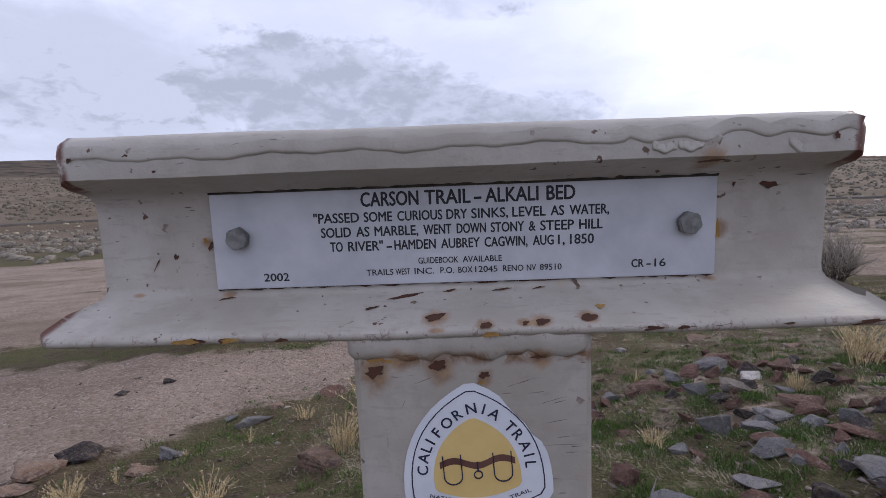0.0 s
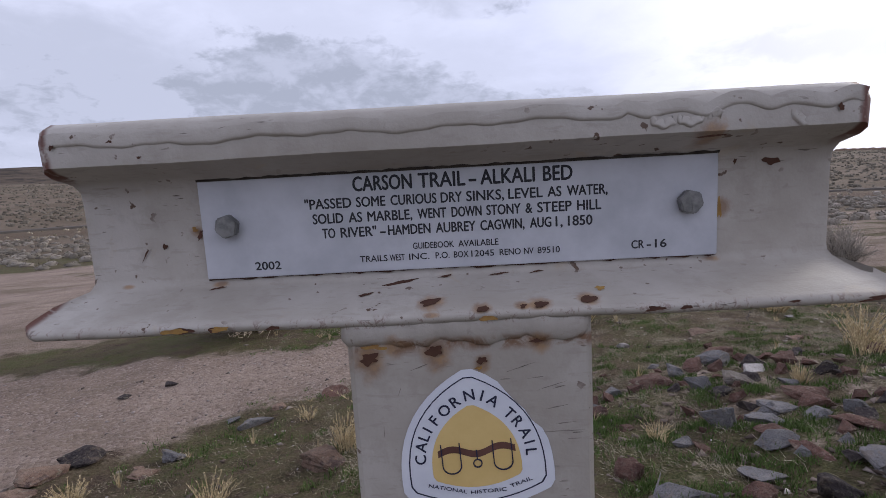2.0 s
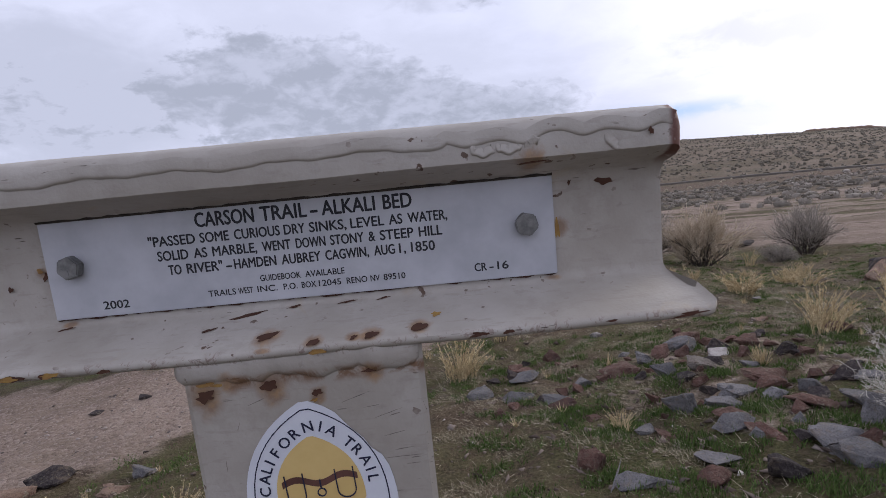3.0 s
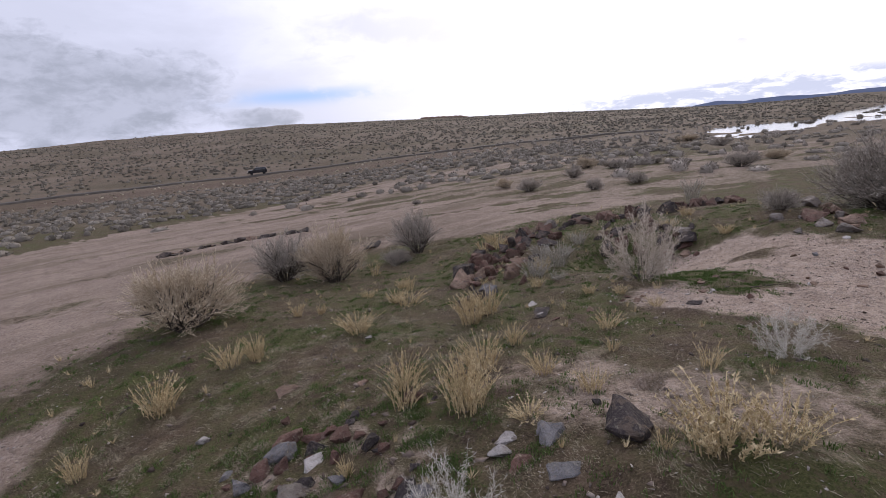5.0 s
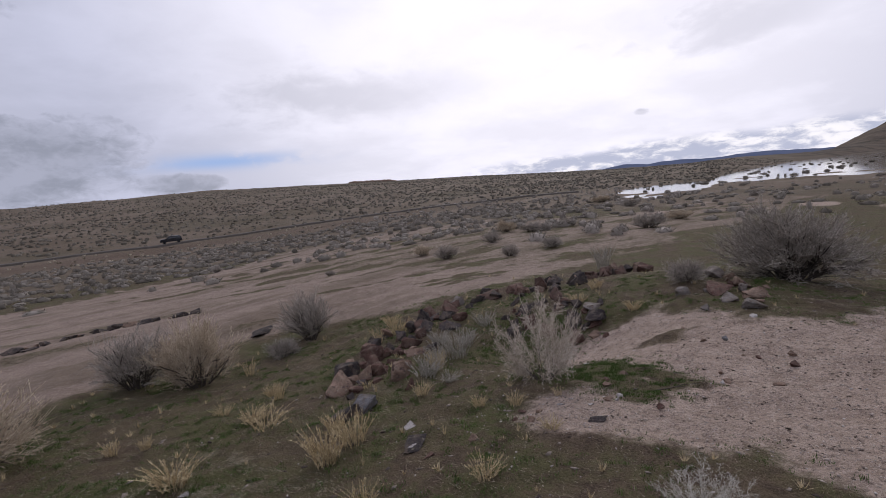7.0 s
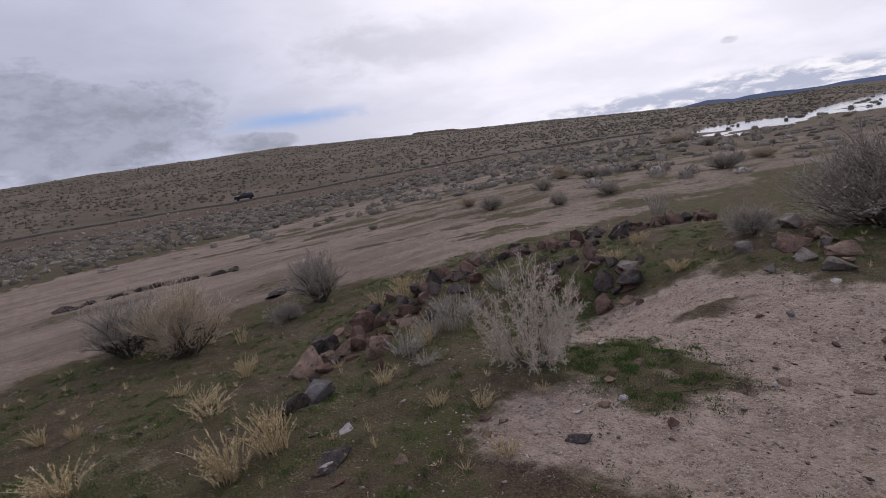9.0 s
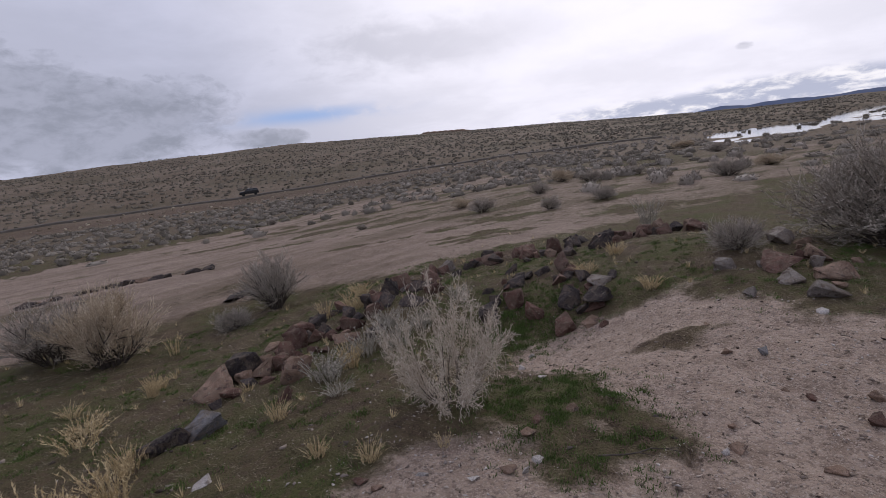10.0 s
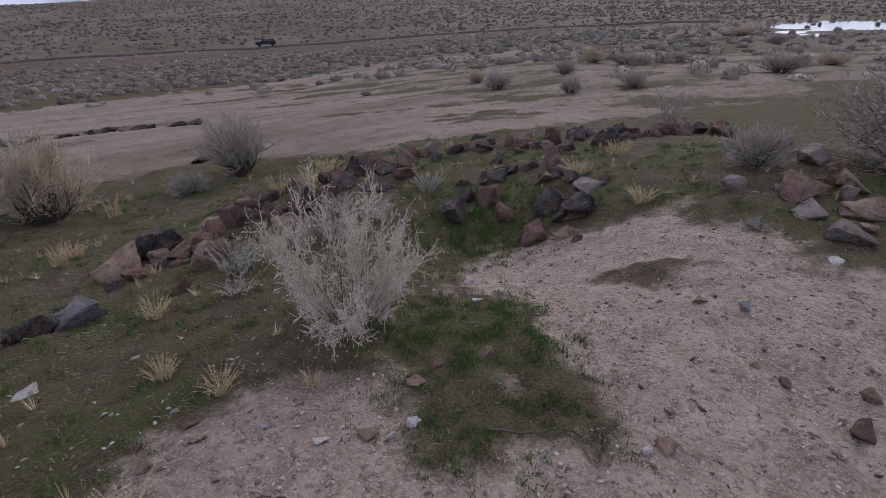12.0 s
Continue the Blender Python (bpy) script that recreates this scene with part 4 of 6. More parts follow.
        for k in range(3):
            a = 0.6 + k * 2.1
            rod(bm, (x + 0.002 * math.cos(a), -0.0083, 0.002 * math.sin(a)), (x + 0.0065 * math.cos(a), -0.0083, 0.0065 * math.sin(a)), 0.0004, 0.0004, 4)
        part("grade_mark", bm, "zinc", bolt)

    # trail emblem: rounded triangle
    cx, cz, tilt = 0.0052, -0.1565, 0.06
    def shield(scale, y, name, mat, parent, inner=0.0, drop=0.0, torn=False):
        corners = [(0.0, 0.054), (-0.054, -0.0395), (0.054, -0.0395)]
        bulge = [(-0.0165, 0.0100), (0.0, -0.0135), (0.0165, 0.0100)]
        pts = []
        for i in range(3):
            a, b, g = Vector(corners[i]), Vector(corners[(i + 1) % 3]), Vector(bulge[i])
            for s in np.linspace(0.03, 0.97, 12):
                pts.append(tuple((a.lerp(b, s) + g * 4 * s * (1 - s)) * scale - Vector((0.0, drop))))
        c, s = math.cos(tilt), math.sin(tilt)
        if torn:
            for k, bite in ((-8, 0.001), (-7, 0.0048), (-6, 0.0042), (-5, 0.0050), (-4, 0.0038), (-3, 0.0008)):
                pts[k] = (pts[k][0] - bite * 0.85, pts[k][1] - bite * 0.5)
        ring = [(cx + u * c - v * s, cz + u * s + v * c) for u, v in pts]
        b = bmesh.new()
        if inner:
            small = [(cx + (u - cx) * inner, cz + (v - cz) * inner) for u, v in ring]
            outer_v, inner_v = [b.verts.new((u, y, v)) for u, v in ring], [b.verts.new((u, y, v)) for u, v in small]
            for i in range(len(ring)):
                j = (i + 1) % len(ring)
                b.faces.new((outer_v[i], outer_v[j], inner_v[j], inner_v[i]))
        else:
            b.faces.new([b.verts.new((u, y, v)) for u, v in ring])
        bmesh.ops.recalc_face_normals(b, faces=b.faces)
        return part(name, b, mat, parent)

    emblem = shield(1.0, post_y - 0.0004, "emblem", "decal_white", top, torn=True)
    tagged(emblem, "white and gold trail emblem sticker with a drawn ox yoke")
    shield(0.895, post_y - 0.0006, "emblem_border", "decal_navy", emblem, 0.980)
    shield(0.585, post_y - 0.0006, "emblem_field", "decal_gold", emblem, drop=0.0047)
    # words on an arch round the field
    c, s_ = math.cos(tilt), math.sin(tilt)
    lean = tilt - 0.0785
    def arch_point(a):
        r = 0.0396 + 0.0068 * math.exp(-(a / 0.45) ** 2)
        u, v = 0.0009 + r * math.sin(a), -0.0123 + r * math.cos(a)
        return u * math.cos(lean) - v * math.sin(lean), u * math.sin(lean) + v * math.cos(lean)
    for ch, a in zip("CALIFORNIATRAIL", (-1.62, -1.37, -1.17, -1.02, -0.80, -0.55, -0.32, -0.08, 0.12, 0.31, 0.65, 0.86, 1.11, 1.31, 1.50)):
        (u0, v0), (u, v), (u1, v1) = arch_point(a - 0.08), arch_point(a), arch_point(a + 0.08)
        writing("emblem_letter", ch, cx + u, cz + v, None, 0.0082, post_y - 0.0008, "decal_navy", emblem, math.atan2(v1 - v0, u1 - u0), 0.02)
    for word, u, v, width, slope in (("NATIONAL", -0.0198, -0.0366, 0.0277, -0.19), ("HISTORIC", 0.0094, -0.0386, 0.0255, 0.09), ("TRAIL", 0.0326, -0.0323, 0.0166, 0.38)):
        writing("emblem_words", word, cx + u * math.cos(lean) - v * math.sin(lean), cz + u * math.sin(lean) + v * math.cos(lean), width, 0.0029, post_y - 0.0008, "decal_navy", emblem, slope + lean, 0.015)
    # ox yoke
    bm = bmesh.new()
    bar = [(-0.0275 + 0.055 * i / 24) for i in range(25)]
    def arch(u):
        return -0.0040 + 0.0024 * math.cos((abs(u) - 0.0175) / 0.0175 * math.pi)
    upper, lower = [(u, arch(u) + 0.0026) for u in bar], [(u, arch(u) - 0.0026) for u in bar]
    spin = lambda u, v: (cx + 0.001 + u * c - v * s_, cz - 0.004 + u * s_ + v * c)
    bm.faces.new([bm.verts.new((spin(u, v)[0], post_y - 0.0008, spin(u, v)[1])) for u, v in upper + lower[::-1]])
    part("yoke_beam", bm, "decal_brown", emblem)
    bm = bmesh.new()
    def stroke(points, r=0.00055):
        tube(bm, [(spin(u, v)[0], post_y - 0.0009, spin(u, v)[1]) for u, v in points], r, 4)
    for u0 in (-0.0183, 0.0183):
        stroke([(u0 - 0.0066, 0.003), (u0 - 0.0066, -0.014)] + [(u0 - 0.0066 * math.cos(a), -0.014 - 0.006 * math.sin(a)) for a in np.linspace(0.3, 2.84, 8)] + [(u0 + 0.0066, -0.014), (u0 + 0.0066, 0.003)])
    stroke([(0, -0.003), (0, -0.0105)], 0.0007)
    stroke([(0.003 * math.cos(a), -0.0135 + 0.003 * math.sin(a)) for a in np.linspace(0, 6.283, 13)])
    part("yoke_bows", bm, "decal_navy", emblem)


build_marker()


# ---- rocks ----
def rock_mesh(seed, w, d, h):
    """A broken stone: the hull of a few scattered points, its edges worn and faces roughened, sunk a little below z = 0."""
    rng = random.Random(seed)
    bm = bmesh.new()
    for _ in range(rng.randint(8, 12)):
        v = Vector((rng.gauss(0, 1), rng.gauss(0, 1), rng.gauss(0, 1))).normalized()
        k = max(abs(v.x), abs(v.y), abs(v.z))
        bm.verts.new(v * (0.25 + 0.75 / k) * rng.uniform(0.75, 1.05))
    made = bmesh.ops.convex_hull(bm, input=bm.verts)
    bmesh.ops.delete(bm, geom=list({g for g in made["geom_unused"] + made["geom_interior"] if isinstance(g, bmesh.types.BMVert)}), context="VERTS")
    if w > 0.10:
        bmesh.ops.bevel(bm, geom=list(bm.edges), offset=0.06, segments=1, affect="EDGES")
        bmesh.ops.triangulate(bm, faces=bm.faces)
        bmesh.ops.subdivide_edges(bm, edges=[e for e in bm.edges if e.calc_length() > 0.35], cuts=2, use_grid_fill=True)
        off = Vector((seed * 1.7, seed * 0.9, seed * 0.3))
        for v in bm.verts:
            v.co += v.co.normalized() * (0.12 * noise.noise(v.co * 2.2 + off) + 0.08 * noise.noise(v.co * 6 + off))
    bmesh.ops.recalc_face_normals(bm, faces=bm.faces)
    lo = [min(v.co[k] for v in bm.verts) for k in range(3)]
    hi = [max(v.co[k] for v in bm.verts) for k in range(3)]
    size = (w, d, h * 1.35)
    for v in bm.verts:
        v.co = Vector([((v.co[k] - lo[k]) / (hi[k] - lo[k]) - 0.5) * size[k] for k in range(3)])
        v.co.z += size[2] * 0.5 - 0.46 * h
    return bm


ROCK_WORDS = {"speckled": "speckled pale", "basalt": "dark basalt", "grey": "blue-grey", "red": "reddish-brown", "tan": "tan", "white": "white weathered"}
rock_count = 0


def rock(x, y, w, h, kind, where, group="", lift=0.0):
    global rock_count
    rock_count += 1
    rng = random.Random(rock_count * 13)
    bm = rock_mesh(rock_count, w, w * rng.uniform(0.65, 0.95), h)
    shape = "flat" if h < 0.45 * w else ("upright" if h > w else "angular")
    ob = part("rock" if max(w, h) > 0.12 else "stone", bm, kind, smooth=False)
    ob.matrix_basis = pose(x, y, height(x, y) + lift, rng.uniform(-8, 8), rng.uniform(-8, 8), rng.uniform(-25, 25))
    tagged(ob, f"{shape} {ROCK_WORDS[kind]} stone {where}", "rock", group)
    return ob


K = {"b": "basalt", "g": "grey", "r": "red", "t": "tan", "w": "white", "s": "speckled"}


LOW = {"stone line": 0.6, "rock row": 0.8, "marker rubble": 0.46, "tuft stones": 0.55, "loose stones": 0.6, "track stones": 0.6, "bush stones": 0.62, "sand stones": 0.5}


def rocks(kinds, rows, where, group):
    for k, (x, y, w, h) in zip(kinds, rows):
        rock(x, y, w * 0.95, h * LOW.get(group, 0.82), K[k], where, group)


rocks("btttgbrrrbrrtb", [(5.97, 5.78, 0.56, 0.40), (5.57, 5.42, 0.42, 0.28), (6.22, 4.98, 0.38, 0.30), (6.08, 5.5, 0.30, 0.22), (5.27, 4.54, 0.36, 0.24), (4.98, 4.56, 0.40, 0.18), (5.89, 4.46, 0.17, 0.16),
                          (6.65, 6.05, 0.34, 0.38), (6.97, 6.5, 0.34, 0.26), (7.22, 6.7, 0.34, 0.26), (7.39, 5.91, 0.30, 0.22), (6.89, 6.04, 0.30, 0.22), (7.09, 5.54, 0.34, 0.10), (7.12, 6.12, 0.32, 0.22)],
      "in a heap on mossy soil", "rock heap")
rocks("bbrbrrtr", [(8.01, 6.5, 0.30, 0.30), (8.46, 6.7, 0.40, 0.42), (7.79, 6.13, 0.28, 0.18), (8.15, 6.3, 0.30, 0.26), (6.45, 5.75, 0.30, 0.28), (6.3, 5.45, 0.26, 0.22), (7.6, 6.4, 0.24, 0.20), (9.27, 6.72, 0.40, 0.28)],
      "along the rim of the hollow", "rock heap")
rocks("sbbrbrrbrtrs", [(10.06, 4.11, 0.40, 0.13), (9.56, 3.80, 0.40, 0.34), (9.54, 4.18, 0.36, 0.34), (10.46, 5.01, 0.50, 0.32), (9.74, 5.29, 0.30, 0.20), (9.28, 4.89, 0.32, 0.30), (9.15, 4.46, 0.27, 0.30),
                         (8.71, 4.84, 0.32, 0.36), (9.01, 3.90, 0.40, 0.28), (9.16, 3.65, 0.26, 0.10), (10.61, 6.72, 0.60, 0.20), (9.90, 7.10, 0.40, 0.26)], "round the edge of a shallow hollow", "hollow stones")
rocks("rbrtrbbrbr", [(11.60, 5.99, 0.32, 0.42), (11.89, 5.24, 0.38, 0.38), (13.33, 5.30, 0.42, 0.30), (14.47, 5.53, 0.48, 0.38), (14.05, 4.55, 0.55, 0.36), (11.82, 2.89, 0.24, 0.24), (12.57, 6.19, 0.56, 0.32),
                        (12.69, 5.38, 0.44, 0.26), (11.66, 5.72, 0.32, 0.34), (11.57, 6.61, 0.44, 0.2)], "in a low broken row", "rock row")
rocks("rbbrbrbrtb", [(11.2, 6.3, 0.4, 0.26), (12.1, 5.9, 0.36, 0.34), (12.9, 5.7, 0.34, 0.30), (13.7, 5.0, 0.36, 0.28), (12.2, 5.5, 0.3, 0.28), (10.9, 6.9, 0.4, 0.2), (11.3, 5.5, 0.3, 0.22), (13.0, 5.1, 0.3, 0.24),
                        (14.5, 4.9, 0.34, 0.28), (15.2, 5.2, 0.4, 0.3)], "in a low broken row", "rock row")
rocks("sstrswst", [(10.33, 2.67, 0.28, 0.22), (9.78, 1.64, 0.36, 0.20), (10.88, 1.96, 0.42, 0.26), (10.47, 2.19, 0.56, 0.22), (11.50, 2.51, 0.34, 0.26), (9.27, 1.56, 0.14, 0.07), (10.05, 1.96, 0.32, 0.16), (10.34, 1.70, 0.40, 0.26)],
      "beside the large grey bush", "bush stones")
rocks("wwwwwwwwwbtttrrtrwttrb", [(8.37, 3.88, 0.09, 0.06), (7.93, 3.63, 0.09, 0.06), (7.49, 3.00, 0.09, 0.05), (5.02, 3.57, 0.15, 0.05), (6.28, 2.15, 0.075, 0.085), (6.41, 2.16, 0.08, 0.035), (6.04, 2.28, 0.07, 0.03),
                                 (5.86, 2.48, 0.08, 0.03), (6.79, 3.07, 0.05, 0.03), (5.75, 2.08, 0.16, 0.09), (6.21, 2.19, 0.10, 0.06), (5.63, 2.57, 0.07, 0.06), (5.43, 2.53, 0.08, 0.08), (5.41, 2.68, 0.07, 0.05), (5.62, 2.74, 0.09, 0.05),
                                 (4.93, 2.75, 0.13, 0.08), (4.60, 2.95, 0.15, 0.08), (7.02, 1.43, 0.05, 0.05), (7.11, 1.41, 0.10, 0.05), (7.17, 1.00, 0.10, 0.05), (6.19, 1.73, 0.08, 0.09), (4.72, 3.2, 0.3, 0.10)],
      "lying on stony sand", "loose stones")
rocks("tgtrtrttrtt", [(7.00, 2.36, 0.10, 0.06), (8.40, 1.69, 0.11, 0.08), (7.90, 1.41, 0.07, 0.05), (7.85, 1.27, 0.08, 0.06), (8.00, 0.99, 0.11, 0.09), (7.77, 0.94, 0.18, 0.08), (8.30, 1.90, 0.09, 0.06),
                      (6.55, 2.35, 0.10, 0.05), (6.73, 2.44, 0.12, 0.06), (7.3, 1.5, 0.05, 0.05), (8.9, 2.3, 0.07, 0.04)], "lying on pale sand", "loose stones")
rocks("srggrrrrbgggrrgg", [(1.58, 2.43, 0.22, 0.15), (1.21, 2.58, 0.31, 0.15), (1.18, 1.86, 0.17, 0.24), (1.72, 2.89, 0.22, 0.20), (1.96, 2.90, 0.20, 0.12), (1.57, 2.85, 0.15, 0.13), (1.72, 2.04, 0.24, 0.08), (1.82, 3.02, 0.24, 0.16),
                           (1.43, 2.06, 0.13, 0.09), (1.50, 1.96, 0.15, 0.08), (1.35, 1.82, 0.18, 0.11), (0.68, 2.96, 0.22, 0.15), (0.76, 2.28, 0.16, 0.13), (1.62, 1.67, 0.20, 0.12), (1.75, 1.59, 0.17, 0.12), (2.64, 1.51, 0.19, 0.12)],
      "half sunk in mossy rubble", "marker rubble")
rocks("bggtgwgrgrrtwrgggg", [(1.70, 1.72, 0.10, 0.09), (1.25, 1.62, 0.18, 0.10), (2.03, 1.34, 0.14, 0.12), (2.09, 1.10, 0.14, 0.06), (2.15, 0.96, 0.26, 0.11), (2.54, 1.72, 0.15, 0.06), (0.76, 2.43, 0.16, 0.11), (0.71, 3.14, 0.22, 0.12),
                              (0.36, 2.75, 0.18, 0.11), (2.37, 1.48, 0.18, 0.07), (2.57, 2.62, 0.15, 0.16), (2.24, 3.96, 0.28, 0.14), (2.41, 0.96, 0.14, 0.06), (1.34, 1.50, 0.18, 0.08), (1.48, 1.36, 0.24, 0.12), (0.57, 2.6, 0.22, 0.14), (2.43, 1.28, 0.18, 0.07), (1.95, 1.75, 0.14, 0.08)],
      "half sunk in mossy rubble", "marker rubble")
rocks("bggrggrgrrg", [(1.20, 1.24, 0.14, 0.17), (1.43, 1.22, 0.22, 0.14), (1.08, 1.42, 0.19, 0.07), (0.98, 1.30, 0.13, 0.10), (0.77, 1.36, 0.28, 0.09), (0.95, 2.56, 0.13, 0.14), (0.82, 2.05, 0.09, 0.06), (1.58, 1.83, 0.13, 0.10),
                      (1.30, 1.70, 0.15, 0.06), (1.05, 1.68, 0.16, 0.06), (0.95, 1.75, 0.12, 0.07)], "half sunk in mossy rubble", "marker rubble")
rocks("btgtttbbgttgr", [(-2.11, 2.51, 0.28, 0.15), (-2.22, 2.33, 0.26, 0.12), (-1.56, 2.45, 0.15, 0.11), (-1.64, 2.28, 0.15, 0.05), (-1.71, 2.36, 0.06, 0.04), (-2.19, 2.13, 0.19, 0.09), (-2.42, 4.04, 0.12, 0.08), (-2.72, 3.85, 0.10, 0.05),
                         (-1.26, 2.89, 0.22, 0.12), (-1.18, 3.10, 0.11, 0.06), (-0.65, 2.16, 0.26, 0.13), (-1.43, 2.95, 0.09, 0.05), (-0.86, 3.43, 0.24, 0.09)], "beside the gravel track", "track stones")
rocks("bwwgwwwt", [(2.91, 1.22, 0.30, 0.24), (2.42, 1.68, 0.13, 0.10), (1.48, 3.80, 0.11, 0.10), (2.66, 1.56, 0.16, 0.10), (1.81, 2.60, 0.15, 0.09), (4.68, 3.17, 0.15, 0.08), (3.35, 4.46, 0.09, 0.05), (2.6, 3.35, 0.12, 0.06)],
      "among dry grass tufts", "tuft stones")
rocks("bbbtbtbbbbb", [(4.06, 17.85, 0.55, 0.30), (4.34, 17.3, 0.5, 0.12), (5.21, 18.07, 0.34, 0.22), (5.60, 18.09, 0.2, 0.16), (6.16, 18.18, 0.55, 0.22), (6.83, 17.74, 0.55, 0.22), (7.15, 17.30, 0.5, 0.22), (7.42, 17.26, 0.3, 0.2),
                       (8.14, 17.28, 0.5, 0.26), (8.58, 17.07, 0.5, 0.26), (7.45, 10.86, 0.75, 0.2)], "in a line across the gravel lot", "stone line")
rocks("tttbbt", [(-2.04, 17.80, 1.0, 0.38), (-1.41, 17.48, 0.5, 0.34), (-2.84, 18.08, 0.4, 0.28), (-7.30, 22.30, 0.65, 0.5), (-9.53, 22.72, 0.74, 0.46), (0.11, 4.95, 0.10, 0.06)], "on the open gravel", "gravel rocks")


def strew(count, seed, line, width, kinds, low, high, where, group):
    """Smaller broken stones along a line of the plan."""
    rng = random.Random(seed)
    for _ in range(count):
        s = rng.uniform(0, len(line) - 1.001)
        a, b = line[int(s)], line[int(s) + 1]
        f = s - int(s)
        x, y = a[0] + (b[0] - a[0]) * f + rng.gauss(0, width), a[1] + (b[1] - a[1]) * f + rng.gauss(0, width)
        w = rng.uniform(low, high)
        rock(x, y, w, w * rng.uniform(0.35, 0.7), K[rng.choice(kinds)], where, group)


strew(56, 1, [(7.4, 6.1), (8.6, 6.7), (10.0, 6.8), (11.3, 6.3), (12.6, 5.8), (14.6, 5.1)], 0.26, "bbrrbt", 0.14, 0.40, "in a low broken row", "rock row")
strew(26, 2, [(5.5, 5.1), (6.0, 5.6), (6.6, 5.9), (7.3, 6.1)], 0.20, "brrtr", 0.09, 0.24, "in a heap on mossy soil", "rock heap")
strew(26, 3, [(8.9, 3.8), (9.5, 3.9), (10.1, 4.3), (10.4, 5.0), (9.9, 5.6), (9.2, 5.2)], 0.20, "bbrrb", 0.10, 0.28, "round the edge of a shallow hollow", "hollow stones")
strew(46, 4, [(0.6, 2.8), (1.1, 2.3), (1.6, 2.0), (1.9, 1.5), (2.5, 1.4)], 0.36, "grrrbrb", 0.05, 0.15, "half sunk in mossy rubble", "marker rubble")
strew(24, 5, [(1.2, 1.3), (1.6, 2.9), (2.2, 2.9), (2.0, 2.0)], 0.25, "rrgbb", 0.05, 0.14, "half sunk in mossy rubble", "marker rubble")
strew(12, 6, [(9.9, 1.7), (10.6, 2.0), (11.4, 2.5)], 0.25, "ttrs", 0.10, 0.22, "beside the large grey bush", "bush stones")
strew(16, 7, [(4.3, 17.7), (6.2, 18.0), (8.6, 17.1)], 0.18, "bbt", 0.14, 0.34, "in a line across the gravel lot", "stone line")


# ---- plants ----
def ribbon(verts, faces, pts, w0, w1, side):
    base = len(verts)
    k = len(pts)
    for i, p in enumerate(pts):
        w = w0 + (w1 - w0) * i / (k - 1)
        verts.append(tuple(p - side * w)), verts.append(tuple(p + side * w))
        if i:
            faces.append((base + 2 * i - 2, base + 2 * i - 1, base + 2 * i + 1, base + 2 * i))


def stick(verts, faces, a, b, r0, r1):
    """A three-sided twig."""
    base, d = len(verts), (b - a).normalized()
    u = d.orthogonal().normalized()
    w = d.cross(u)
    for c, r in ((a, r0), (b, r1)):
        for k in range(3):
            t = 2.094 * k
            verts.append(tuple(c + r * (u * math.cos(t) + w * math.sin(t))))
    for k in range(3):
        j = (k + 1) % 3
        faces.append((base + k, base + j, base + 3 + j, base + 3 + k))


def leaf(verts, faces, p, d, size, rng):
    side = Vector((rng.uniform(-1, 1), rng.uniform(-1, 1), rng.uniform(-1, 1))).normalized()
    base = len(verts)
    verts.extend((tuple(p - side * size * 0.19), tuple(p + side * size * 0.19), tuple(p + d * size)))
    faces.append((base, base + 1, base + 2))


def tuft_mesh(seed, stems, leafy):
    """Dry upright stems with small curled leaves; one unit high."""
    rng = random.Random(seed)
    verts, faces = [], []
    for _ in range(stems):
        a, rad = rng.uniform(0, 6.283), 0.26 * rng.uniform(0, 1) ** 0.7
        p = Vector((rad * math.cos(a), rad * math.sin(a), -0.03))
        lean = Vector((math.cos(a), math.sin(a), 0)) * rng.uniform(0.10, 0.62) + Vector((rng.uniform(-0.12, 0.12) + 0.08, rng.uniform(-0.12, 0.12), 0))
        tall = rng.uniform(0.45, 1.0) * (1 - 0.5 * rad)
        pts = [p + Vector((0, 0, tall * s)) + lean * tall * s * s for s in (0, 0.35, 0.7, 1.0)]
        side = Vector((rng.uniform(-1, 1), rng.uniform(-1, 1), 0)).normalized()
        ribbon(verts, faces, pts, 0.007, 0.003, side)
        for _ in range(leafy):
            s = rng.uniform(0.15, 1.0)
            k = min(2, int(s * 3))
            q = pts[k].lerp(pts[k + 1], s * 3 - k)
            d = (Vector((rng.uniform(-1, 1), rng.uniform(-1, 1), rng.uniform(0.5, 2.2)))).normalized()
            leaf(verts, faces, q, d, rng.uniform(0.032, 0.082), rng)
    return verts, faces


